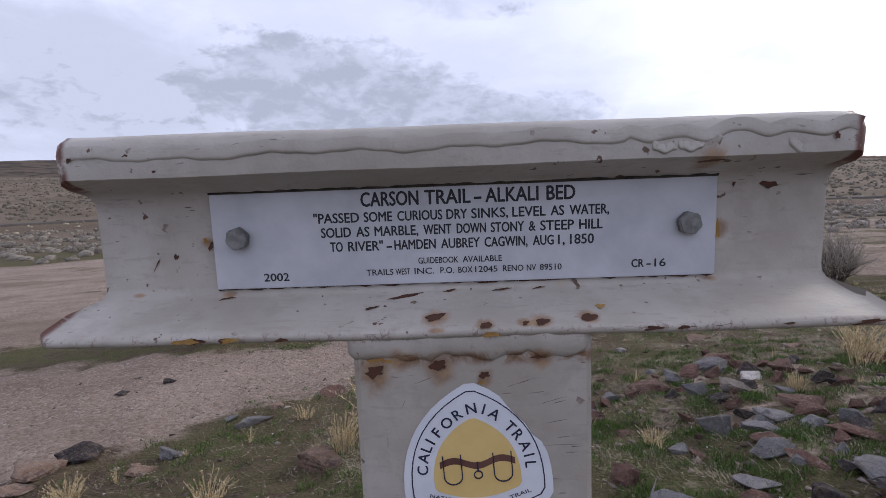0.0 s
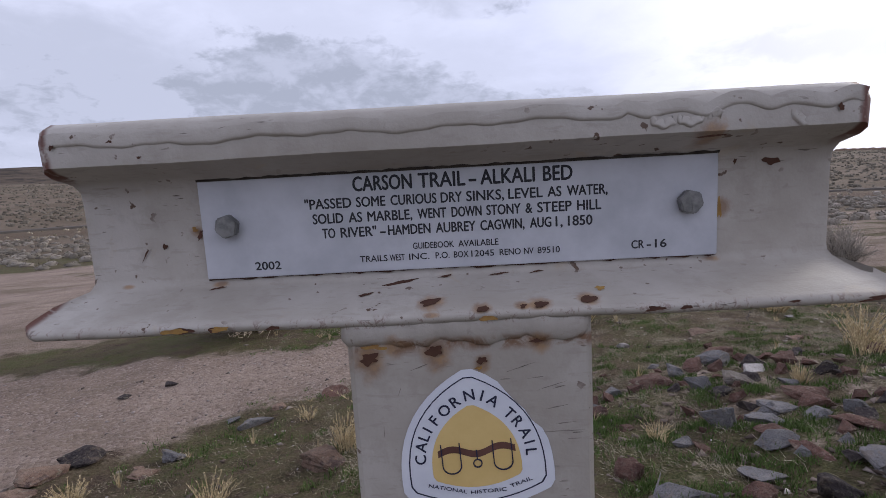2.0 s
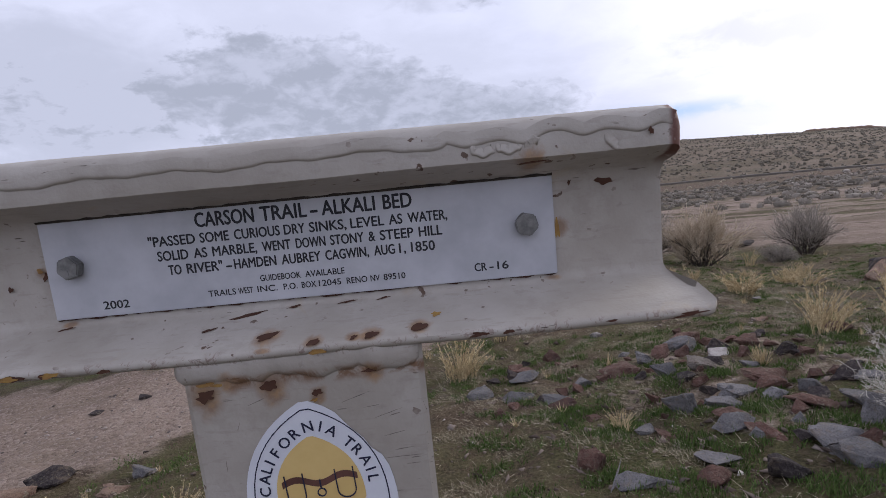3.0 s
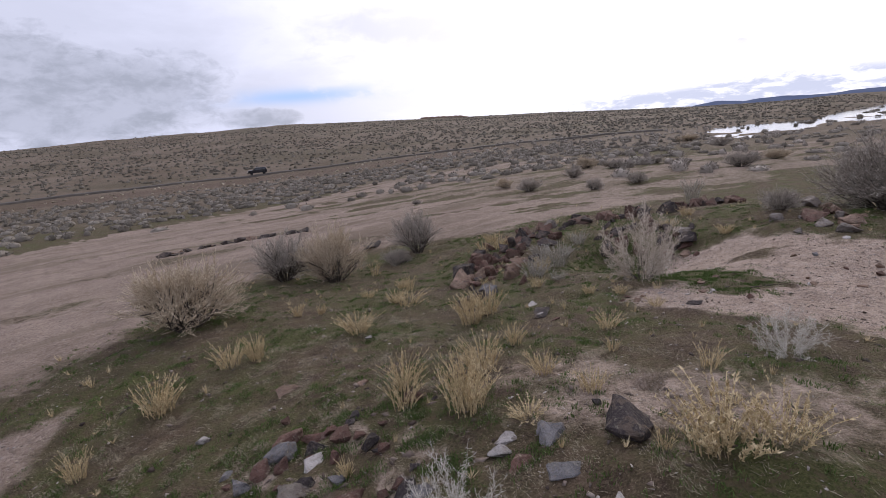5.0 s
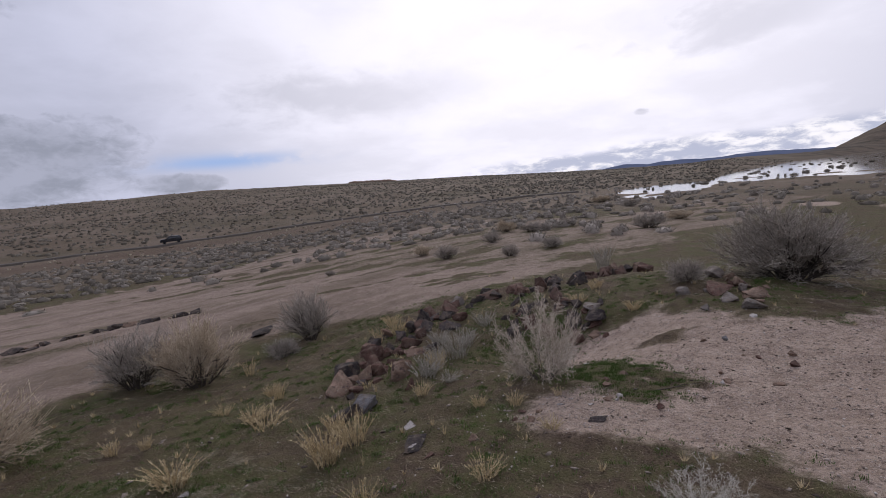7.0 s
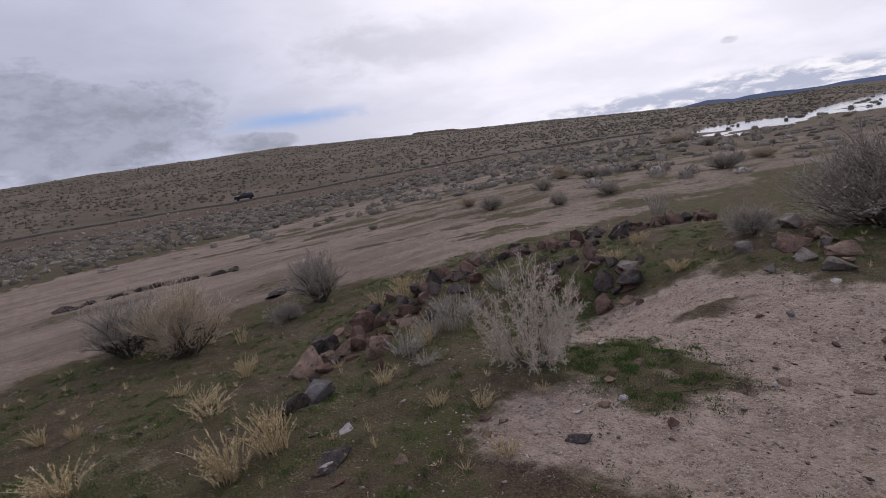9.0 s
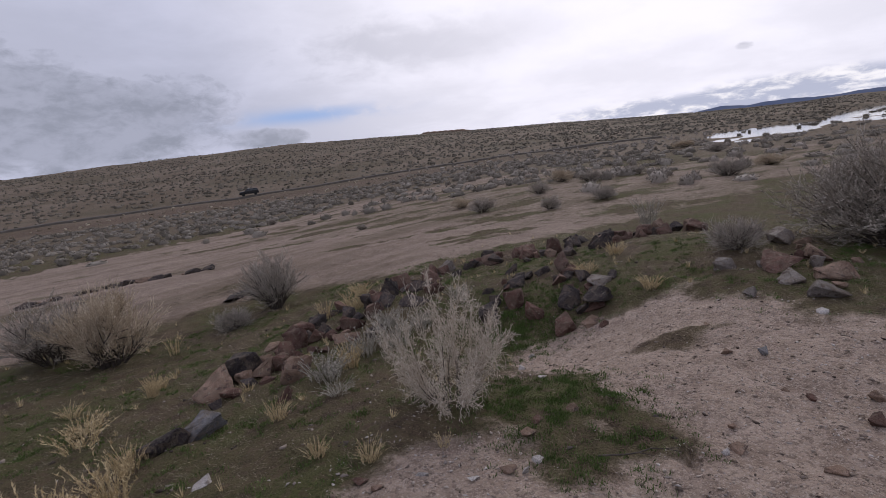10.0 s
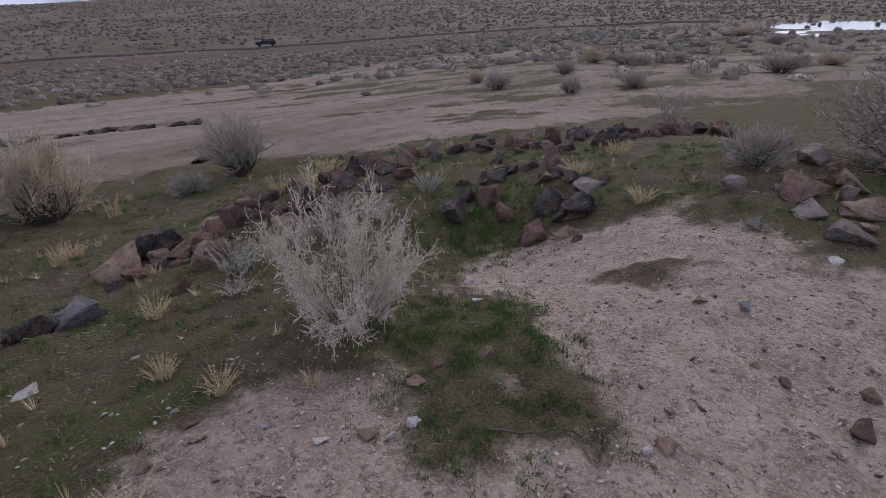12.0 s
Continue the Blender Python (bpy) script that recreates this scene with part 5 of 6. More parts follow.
def shrub_meshes(seed, stems, twigs, leaves, spread_out, fine):
    """Woody stems that fork three times; about one unit high and wide. Two meshes: stems, and twigs with leaves."""
    rng = random.Random(seed)
    wood, wf, fol, ff = [], [], [], []

    def rand_dir(d, amount):
        return (d + Vector((rng.gauss(0, amount), rng.gauss(0, amount), rng.gauss(0, amount * 0.8)))).normalized()

    for i in range(stems):
        a = 6.283 * i / stems + rng.uniform(-0.3, 0.3)
        out = rng.uniform(0.1, 1.0) * spread_out
        d = Vector((math.cos(a) * out, math.sin(a) * out, 1.0)).normalized()
        p = Vector((0.05 * math.cos(a), 0.05 * math.sin(a), -0.06))
        length = rng.uniform(0.36, 0.50)
        nodes = [p]
        for k in range(3):
            d = rand_dir(d, 0.16)
            q = nodes[-1] + d * length / 3 * rng.uniform(0.8, 1.2)
            stick(wood, wf, nodes[-1], q, 0.016 - 0.004 * k, 0.012 - 0.004 * k)
            nodes.append(q)
        for _ in range(7):
            s = rng.uniform(0.25, 1.0) * 3
            k = min(2, int(s))
            b0 = nodes[k].lerp(nodes[k + 1], s - k)
            d2 = rand_dir(Vector((d.x, d.y, abs(d.z))), 0.45)
            mid = b0 + d2 * rng.uniform(0.12, 0.22)
            end = mid + rand_dir(d2, 0.25) * rng.uniform(0.10, 0.22)
            stick(wood, wf, b0, mid, 0.007, 0.005)
            stick(fol, ff, mid, end, 0.005 * fine, 0.003 * fine)
            for _ in range(twigs):
                s2 = rng.uniform(0.0, 1.0)
                c0 = b0.lerp(mid, s2) if rng.random() < 0.3 else mid.lerp(end, s2)
                d3 = rand_dir(d2 + Vector((0, 0, 0.25)), 0.55)
                c1 = c0 + d3 * rng.uniform(0.07, 0.19)
                stick(fol, ff, c0, c1, 0.0034 * fine, 0.0018 * fine)
                for _ in range(leaves):
                    leaf(fol, ff, c0.lerp(c1, rng.uniform(0.1, 1.0)), rand_dir(d3, 0.9), rng.uniform(0.010, 0.026), rng)
    top = sorted(v[2] for v in fol)[int(len(fol) * 0.995)]
    wide = sorted(math.hypot(v[0], v[1]) for v in fol)[int(len(fol) * 0.97)] * 2
    fit_it = lambda vs: [(x / wide, y / wide, z / top) for x, y, z in vs]
    return fit_it(wood), wf, fit_it(fol), ff


def spiny_meshes(seed, stems, bushy, fine):
    """A rounded bush of fine curved branches set with short spiny side twigs; one unit high and wide."""
    rng = random.Random(seed)
    wood, wf, fol, ff = [], [], [], []
    wander = lambda d, amount: (d + Vector((rng.gauss(0, amount), rng.gauss(0, amount), rng.gauss(0, amount)))).normalized()
    for i in range(stems):
        a, lean = 2.4 * i + rng.uniform(-0.3, 0.3), 1.38 * math.sqrt((i + 0.5) / stems)
        d = Vector((math.cos(a) * math.sin(lean), math.sin(a) * math.sin(lean), math.cos(lean) + 0.1)).normalized()
        p, length = Vector((0.05 * math.cos(a), 0.05 * math.sin(a), -0.03)), rng.uniform(0.68, 1.0) * (1 - 0.36 * (lean / 1.38) ** 2)
        for k in range(8):
            d = wander(d + Vector((0, 0, 0.06)), 0.13)
            q = p + d * length / 8
            q.z = max(q.z, 0.03)
            stick(wood if k < 4 else fol, wf if k < 4 else ff, p, q, (0.0085 - 0.0009 * k) * fine, (0.0076 - 0.0009 * k) * fine)
            for _ in range(0 if k < 2 else bushy):
                e = wander(d + Vector((0, 0, 0.08)), 0.58)
                b, reach = p.lerp(q, rng.random()), rng.uniform(0.08, 0.19)
                for _ in range(3):
                    e = wander(e, 0.16)
                    c = b + e * reach / 3
                    c.z = max(c.z, 0.02)
                    stick(fol, ff, b, c, 0.0026 * fine, 0.0020 * fine)
                    for _ in range(bushy):
                        h = wander(e * 0.5, 0.75)
                        s0 = b.lerp(c, rng.random())
                        s1 = s0 + h * rng.uniform(0.018, 0.055)
                        stick(fol, ff, s0, s1, 0.0018, 0.0011)
                        leaf(fol, ff, s1, wander(h, 0.6), rng.uniform(0.010, 0.026), rng)
                    b = c
            p = q
    top = sorted(v[2] for v in fol)[int(len(fol) * 0.995)]
    wide = sorted(math.hypot(v[0], v[1]) for v in fol)[int(len(fol) * 0.96)] * 2
    fit_it = lambda vs: [(x / wide, y / wide, z / top) for x, y, z in vs]
    return fit_it(wood), wf, fit_it(fol), ff


placed_kinds = {}


def copies_fixed(key, build, x, y, w, h, label, category, group, turn):
    m = pose(x, y, height(x, y) - 0.01, 0, 0, turn) @ Matrix.Diagonal((w, w, h, 1))
    if key not in placed_kinds:
        ob = build()
        placed_kinds[key] = ob
    else:
        src = placed_kinds[key]
        keep, src.matrix_basis = src.matrix_basis.copy(), Matrix.Identity(4)
        ob = copy_thing(src, Matrix.Identity(4))
        src.matrix_basis = keep
    ob.matrix_basis = m
    return tagged(ob, label, category, group)


def grow_tuft(seed, stems, leafy, mat):
    def go():
        verts, faces = tuft_mesh(seed, stems, leafy)
        return mesh_object("grass_tuft", verts, faces, mat, False)
    return go


def grow_shrub(name, seed, stems, twigs, leaves, out, fine, wood_mat, twig_mat):
    def go():
        wv, wf, fv, ff = spiny_meshes(seed, stems, leaves, fine) if twigs == 0 else shrub_meshes(seed, stems, twigs, leaves, out, fine)
        top = thing(name, "", "", Matrix.Identity(4))
        raw_part("woody_base", wv, wf, wood_mat, top)
        raw_part("foliage", fv, ff, twig_mat, top)
        return top
    return go


def tufts(rows, label, group, kinds=(0, 1, 2), mat="straw", fat=1.05):
    for i, (x, y, w, h) in enumerate(rows):
        k = kinds[i % len(kinds)]
        stems, leafy = ((60, 44), (44, 42), (28, 38))[k]
        copies_fixed(("tuft", mat, k), grow_tuft(100 + k, stems, leafy, mat), x, y, w * fat, h * 0.88, label, "grass tuft", group, 57 * i)


tufts([(1.36, 4.70, 0.43, 0.40), (2.09, 5.07, 0.37, 0.31), (2.33, 4.98, 0.25, 0.34), (3.29, 6.09, 0.19, 0.23), (3.36, 4.70, 0.47, 0.28), (2.70, 2.89, 0.34, 0.34), (2.64, 2.15, 0.40, 0.42), (2.80, 2.35, 0.34, 0.36), (3.22, 2.59, 0.39, 0.34),
       (3.34, 2.11, 0.24, 0.22), (4.24, 3.79, 0.42, 0.42), (3.83, 2.80, 0.22, 0.25), (4.56, 5.65, 0.39, 0.19), (4.49, 6.28, 0.25, 0.17), (5.25, 6.44, 0.27, 0.20)], "clump of dry yellow desert grass", "dry tufts", (0, 1))
tufts([(4.43, 2.26, 0.25, 0.18), (3.91, 1.90, 0.13, 0.15), (2.96, 0.80, 0.50, 0.36), (3.22, 1.64, 0.21, 0.21), (3.84, 1.20, 0.20, 0.23), (3.54, 5.91, 0.15, 0.18), (7.90, 6.75, 0.45, 0.39), (2.83, 1.00, 0.12, 0.15), (2.75, 1.75, 0.26, 0.10), (3.15, 0.62, 0.4, 0.3)],
      "sparse clump of dry tan grass", "dry tufts", (1, 2, 0))
tufts([(5.16, 6.13, 0.20, 0.30), (6.67, 4.73, 0.27, 0.34), (7.44, 6.77, 0.27, 0.39), (4.58, 3.86, 0.40, 0.42), (4.72, 4.33, 0.24, 0.28), (4.50, 5.26, 0.5, 0.30), (5.68, 4.05, 0.22, 0.20), (5.60, 3.21, 0.17, 0.14), (6.17, 2.68, 0.12, 0.15),
       (5.35, 2.29, 0.20, 0.15), (8.46, 7.53, 0.40, 0.27), (5.72, 8.0, 0.27, 0.36), (5.80, 2.93, 0.19, 0.16), (11.12, 4.51, 0.33, 0.24), (5.80, 5.13, 0.17, 0.13), (10.35, 4.51, 0.38, 0.27), (9.87, 3.31, 0.32, 0.22)],
      "clump of dry yellow grass between stones", "dry tufts", (1, 0, 2))
tufts([(0.28, 3.29, 0.40, 0.36), (0.72, 4.18, 0.22, 0.27), (-0.42, 2.65, 0.40, 0.33), (1.86, 2.31, 0.11, 0.15), (0.89, 1.86, 0.12, 0.11), (2.48, 2.60, 0.3, 0.30), (-0.56, 2.25, 0.18, 0.26), (-1.07, 1.82, 0.18, 0.18),
       (-0.91, 2.82, 0.16, 0.12), (-1.83, 2.01, 0.18, 0.14), (-0.3, 3.2, 0.2, 0.16)], "clump of dry straw-coloured grass", "dry tufts", (0, 1, 2))
tufts([(6.35, 4.6, 0.5, 0.30), (7.35, 4.95, 0.55, 0.5), (7.0, 5.0, 0.4, 0.34), (15.07, 6.06, 0.57, 0.85), (7.7, 5.6, 0.4, 0.3), (6.2, 4.1, 0.3, 0.14), (8.0, 5.3, 0.4, 0.3), (8.9, 5.6, 0.4, 0.3)], "faded pale dead grass clump", "pale tufts", (0, 1), "pale_twig")


def shrub(kind, x, y, w, h, label, group="", turn=0):
    spec = {"salt": (12, 25, 0, 4, 1.25, 0.75, "bark", "salt_leaf"), "bare": (23, 22, 0, 3, 1.2, 0.7, "bleached_twig", "bleached_twig"), "tan": (31, 30, 15, 12, 1.0, 0.6, "bark", "tan_twig"),
            "dark": (47, 22, 12, 7, 1.0, 0.8, "bark", "grey_twig"), "grey": (53, 44, 17, 11, 1.15, 0.6, "bark", "grey_twig"), "round": (61, 26, 12, 6, 1.2, 0.8, "bark", "grey_twig")}[kind]
    return copies_fixed(("shrub", kind), grow_shrub("shrub", *spec), x, y, w, h, label, "shrub", group, turn)


shrub("salt", 6.60, 3.08, 0.94, 0.98, "pale silvery saltbush with fine dry twigs", turn=20)
shrub("bare", 1.85, 1.38, 0.54, 0.42, "bleached bare twiggy bush among stones", turn=10)
shrub("bare", 4.54, 0.96, 0.50, 0.34, "small bleached bare bush on sandy soil", turn=140)
shrub("tan", -2.55, 6.15, 1.75, 1.2, "wide tan rabbitbrush beside the gravel track", turn=30)
shrub("tan", 2.17, 7.04, 1.5, 0.90, "tan rabbitbrush at the edge of the gravel lot", "lot shrubs", 80)
shrub("dark", 4.48, 9.25, 1.3, 0.95, "dark bare-stemmed sagebrush at the edge of the gravel lot", "lot shrubs", 0)
shrub("tan", 5.05, 8.32, 1.25, 1.05, "tan-topped sagebrush at the edge of the gravel lot", "lot shrubs", 170)
shrub("dark", 7.62, 9.08, 1.15, 1.0, "dark open sagebrush at the edge of the gravel lot", "lot shrubs", 200)
shrub("grey", 12.35, 1.50, 2.25, 1.28, "large dense grey sagebrush on bare soil", turn=50)
shrub("round", 11.07, 2.83, 0.75, 0.40, "low rounded grey-brown bush beside stones")
shrub("round", 6.75, 8.7, 0.7, 0.35, "low rounded grey-brown bush", turn=60)
for i, (x, y, w, h) in enumerate([(28.17, 18.15, 1.6, 1.1), (28.12, 16.16, 1.9, 0.9), (22.30, 14.98, 1.1, 0.9), (17.92, 14.25, 1.2, 0.9), (19.17, 16.86, 1.0, 0.7), (20.96, 10.85, 1.1, 0.7), (18.17, 11.18, 0.9, 0.7), (28.22, 9.32, 2.0, 1.2),
                                   (34.49, 9.63, 1.8, 0.9), (55.60, 20.41, 2.2, 1.3), (19.09, 38.92, 1.1, 0.8), (15.43, 19.20, 0.6, 0.35), (63.16, 26.95, 3.0, 1.3), (31.00, 15.11, 1.4, 0.8)]):
    shrub(("tan", "round", "round", "round")[i % 4], x, y, w * 0.95, h * 0.68, ("tan dry" if i % 4 == 0 else "grey rounded") + " sagebrush on the open flat", "flat shrubs", 77 * i)


# ---- what nobody could count ----
def field_of(count, seed, box, keep):
    """Scattered places in a box (x0, x1, y0, y1), thinned by keep(x, y) -> 0..1."""
    rng = np.random.RandomState(seed)
    x, y = rng.uniform(box[0], box[1], count), rng.uniform(box[2], box[3], count)
    ok = rng.uniform(0, 1, count) < keep(x, y)
    x, y = x[ok], y[ok]
    return x, y, heights(x, y), rng


def scatter_mesh(name, mat, label, category, places, shape, size):
    """Joins many small pieces, each a turned and scaled unit shape (verts, faces), into one stuff object."""
    x, y, z, rng = places
    n = len(x)
    shapes = [(np.array(v, float), np.array(f)) for v, f in shape]
    verts, faces, at = [], [], 0
    turn, s = rng.uniform(0, 6.283, n), size(n, rng)
    which = rng.randint(0, len(shapes), n)
    for k, (v, f) in enumerate(shapes):
        ids = np.where(which == k)[0]
        c, sn = np.cos(turn[ids])[:, None], np.sin(turn[ids])[:, None]
        sx, sz = s[0][ids][:, None], s[1][ids][:, None]
        px = (v[None, :, 0] * c - v[None, :, 1] * sn) * sx + x[ids][:, None]
        py = (v[None, :, 0] * sn + v[None, :, 1] * c) * sx + y[ids][:, None]
        pz = v[None, :, 2] * sz + z[ids][:, None]
        verts.append(np.stack([px, py, pz], -1).reshape(-1, 3))
        faces.append((f[None] + (np.arange(len(ids)) * len(v))[:, None, None] + at).reshape(-1, f.shape[1]))
        at += len(ids) * len(v)
    verts, faces = np.concatenate(verts), np.concatenate(faces)
    me = bpy.data.meshes.new(name)
    k = faces.shape[1]
    me.vertices.add(len(verts)), me.vertices.foreach_set("co", verts.ravel())
    me.loops.add(faces.size), me.loops.foreach_set("vertex_index", faces.ravel())
    me.polygons.add(len(faces)), me.polygons.foreach_set("loop_start", np.arange(0, faces.size, k))
    me.update(calc_edges=True)
    me.materials.append(MAT[mat])
    return tagged(new(name, me), label, category, kind="stuff")


def pebble_shapes():
    out = []
    for seed in range(12):
        rng = random.Random(seed)
        bm = bmesh.new()
        long = rng.uniform(1.1, 1.7)
        for _ in range(7):
            v = Vector((rng.gauss(0, 1), rng.gauss(0, 1), rng.gauss(0, 1))).normalized() * rng.uniform(0.36, 0.58)
            bm.verts.new((v.x * long, v.y, v.z * 0.48 + 0.05))
        made = bmesh.ops.convex_hull(bm, input=bm.verts)
        bmesh.ops.delete(bm, geom=list({g for g in made["geom_unused"] + made["geom_interior"] if isinstance(g, bmesh.types.BMVert)}), context="VERTS")
        bmesh.ops.triangulate(bm, faces=bm.faces)
        bmesh.ops.recalc_face_normals(bm, faces=bm.faces)
        bm.verts.index_update()
        out.append(([tuple(v.co) for v in bm.verts], [[v.index for v in f.verts] for f in bm.faces]))
        bm.free()
    return out


def blade_shapes():
    out = []
    for seed in range(8):
        rng = random.Random(seed + 50)
        verts, faces = [], []
        for _ in range(9):
            p = (rng.uniform(-1, 1), rng.uniform(-1, 1))
            a, w = rng.uniform(0, 6.283), 0.10
            tip = (p[0] + rng.uniform(-0.5, 0.5), p[1] + rng.uniform(-0.5, 0.5), rng.uniform(0.5, 1.0))
            b = len(verts)
            verts += [(p[0] - w * math.cos(a), p[1] - w * math.sin(a), -0.05), (p[0] + w * math.cos(a), p[1] + w * math.sin(a), -0.05), tip]
            faces.append([b, b + 1, b + 2])
        out.append((verts, faces))
    return out


def sprig_shapes():
    out = []
    for seed in range(8):
        rng = random.Random(seed + 70)
        verts, faces = [], []
        for _ in range(22):
            a, reach, r0 = rng.uniform(0, 6.283), rng.uniform(0.15, 0.9), rng.uniform(0, 0.22)
            p, tall = Vector((r0 * math.cos(a), r0 * math.sin(a), -0.04)), rng.uniform(0.4, 1.0)
            side = Vector((-math.sin(a), math.cos(a), 0)) * 0.035
            b = len(verts)
            verts += [tuple(p - side), tuple(p + side), (p.x + reach * math.cos(a), p.y + reach * math.sin(a), tall)]
            faces.append([b, b + 1, b + 2])
        out.append((verts, faces))
    return out


def straw_shapes():
    out = []
    for seed in range(8):
        rng = random.Random(seed + 90)
        verts, faces = [], []
        for _ in range(4):
            p, a, l = (rng.uniform(-1, 1), rng.uniform(-1, 1)), rng.uniform(0, 6.283), rng.uniform(0.5, 1.3)
            b = len(verts)
            verts += [(p[0], p[1], 0.05), (p[0] + 0.034 * math.sin(a), p[1] - 0.034 * math.cos(a), 0.09), (p[0] + l * math.cos(a), p[1] + l * math.sin(a), rng.uniform(0.05, 0.8))]
            faces.append([b, b + 1, b + 2])
        out.append((verts, faces))
    return out


def bush_shapes(count, leaves, seed0, twig=0.05, rings=3, sides=8):
    """Far shrubs: a low dome of uneven lobes, ragged with narrow leaves and twigs."""
    out = []
    for seed in range(count):
        rng = random.Random(seed0 + seed)
        verts, faces = [], []
        wave = [(rng.uniform(0.05, 0.16), k, rng.uniform(0, 6.283)) for k in (2, 3, 5)]

        def swell(a):
            return 0.40 * (1 + sum(g * math.sin(k * a + q) for g, k, q in wave))

        for i in range(rings):
            e = 1.45 * i / rings
            for k in range(sides):
                a = 6.283 * (k + 0.5 * (i % 2)) / sides
                r = swell(a) * (0.80 if i == 0 else 1.0) * rng.uniform(0.82, 1.12)
                verts.append((r * math.cos(e) * math.cos(a), r * math.cos(e) * math.sin(a), (0.40 * math.sin(e) if i else -0.03) * rng.uniform(0.8, 1.2)))
            if i:
                for k in range(sides):
                    j, lo, hi = (k + 1) % sides, (i - 1) * sides, i * sides
                    faces += [[lo + k, lo + j, hi + k], [lo + j, hi + j, hi + k]]
        verts.append((0, 0, 0.40))
        faces += [[(rings - 1) * sides + k, (rings - 1) * sides + (k + 1) % sides, len(verts) - 1] for k in range(sides)]
        for _ in range(leaves):
            a, e = rng.uniform(0, 6.283), math.asin(rng.uniform(0.05, 1.0))
            d = Vector((math.cos(a) * math.cos(e), math.sin(a) * math.cos(e), math.sin(e)))
            p = d * swell(a) * rng.uniform(0.85, 1.02)
            side = Vector((rng.uniform(-1, 1), rng.uniform(-1, 1), rng.uniform(-1, 1))).normalized() * rng.uniform(0.4, 0.9) * twig
            tip = p + (d + Vector((rng.uniform(-0.6, 0.6), rng.uniform(-0.6, 0.6), rng.uniform(0, 0.8)))) * rng.uniform(0.8, 2.2) * twig
            b = len(verts)
            verts += [tuple(p - side), tuple(p + side), tuple(tip)]
            faces.append([b, b + 1, b + 2])
        out.append(([(x, y, z * 2) for x, y, z in verts], faces))
    return out


def by_zone(name, lo=0.3, hi=0.7, other=None):
    def keep(x, y):
        z = zones(x, y)
        v = ease(lo, hi, z[name])
        return v * other(z, x, y) if other else v
    return keep


bare = lambda z, x, y: 1 - np.maximum(z["gravel"], z["sand"])
clump = lambda x, y, size, seed: ease(-0.1, 0.7, ripple(x, y, size, seed))
scatter_mesh("pebbles", "sand_crumb", "small tan and brown pebbles strewn over sand", "pebbles", field_of(70000, 1, (4, 12, -1, 4.2), by_zone("sand", 0.3, 0.7, lambda z, x, y: 0.3 + 0.7 * clump(x, y, 0.8, 31))), pebble_shapes(), lambda n, r: ((0.006 + 0.030 * r.uniform(0, 1, n) ** 6,) * 2))
scatter_mesh("white_grit", "chalk", "fine white grit over the pale sand", "grit", field_of(42000, 14, (4, 12, -1, 4.4), by_zone("sand", 0.25, 0.6, lambda z, x, y: 0.15 + 0.85 * clump(x, y, 1.1, 46))), pebble_shapes(), lambda n, r: ((0.005 + 0.018 * r.uniform(0, 1, n) ** 5,) * 2))
scatter_mesh("stone_chips", "chalk", "white and pinkish stone chips on soil", "stone chips", field_of(38000, 2, (-2, 10, 0, 6), lambda x, y: (1 - zones(x, y)["gravel"]) * (1 - inside(LAWN, x, y, 0.2)) * (0.07 + 0.8 * np.exp(-((x - 5.9) ** 2 + (y - 2.4) ** 2) / 0.5) + 0.35 * np.exp(-((x - 3.5) ** 2 + (y - 1.6) ** 2) / 0.8))), pebble_shapes(), lambda n, r: ((0.006 + 0.028 * r.uniform(0, 1, n) ** 5,) * 2))
scatter_mesh("rubble", "clod", "broken dark rubble around the marker", "rubble", field_of(5000, 3, (-1.5, 4.5, 0.4, 4.5), lambda x, y: (1 - zones(x, y)["gravel"]) * np.exp(-((x - 1.5) ** 2 + (y - 2.0) ** 2) / 1.6)), pebble_shapes(), lambda n, r: ((0.012 + 0.06 * r.uniform(0, 1, n) ** 3,) * 2))
scatter_mesh("gravel", "pebble", "loose pinkish gravel on the track", "gravel", field_of(30000, 4, (-5, 8, 1, 13), by_zone("gravel", 0.4, 0.8, lambda z, x, y: np.exp(-np.hypot(x + 1, y - 4) / 4))), pebble_shapes(), lambda n, r: ((0.008 + 0.03 * r.uniform(0, 1, n) ** 3,) * 2))
scatter_mesh("grass", "grass", "short green grass in thin patches", "grass", field_of(110000, 5, (-2, 12, 0, 9), by_zone("moss", 0.45, 0.95, lambda z, x, y: bare(z, x, y) * clump(x, y, 0.45, 33))), blade_shapes(), lambda n, r: (0.028 + 0 * r.uniform(0, 1, n), r.uniform(0.012, 0.04, n)))
scatter_mesh("lawn_grass", "grass", "bright green grass patch beside sand", "grass", field_of(13000, 6, (6.1, 8, 1.2, 3.6), lambda x, y: inside(LAWN, x, y, 0.25) * (0.08 + 0.92 * clump(x, y, 0.3, 34)) * (1 - 0.9 * np.exp(-((x - 6.92) ** 2 + (y - 2.1) ** 2) / 0.02))), blade_shapes(), lambda n, r: (0.025 + 0 * r.uniform(0, 1, n), r.uniform(0.012, 0.035, n)))
scatter_mesh("rubble_grass", "grass", "green grass tufts between the stones", "grass", field_of(30000, 9, (0.2, 3.2, 0.6, 3.6), lambda x, y: bare(zones(x, y), x, y) * ease(0.0, 0.5, ripple(x, y, 0.55, 37)) * np.exp(-((x - 1.4) ** 2 + (y - 1.9) ** 2) / 2.4)), blade_shapes(), lambda n, r: (0.024 + 0 * r.uniform(0, 1, n), r.uniform(0.012, 0.038, n)))
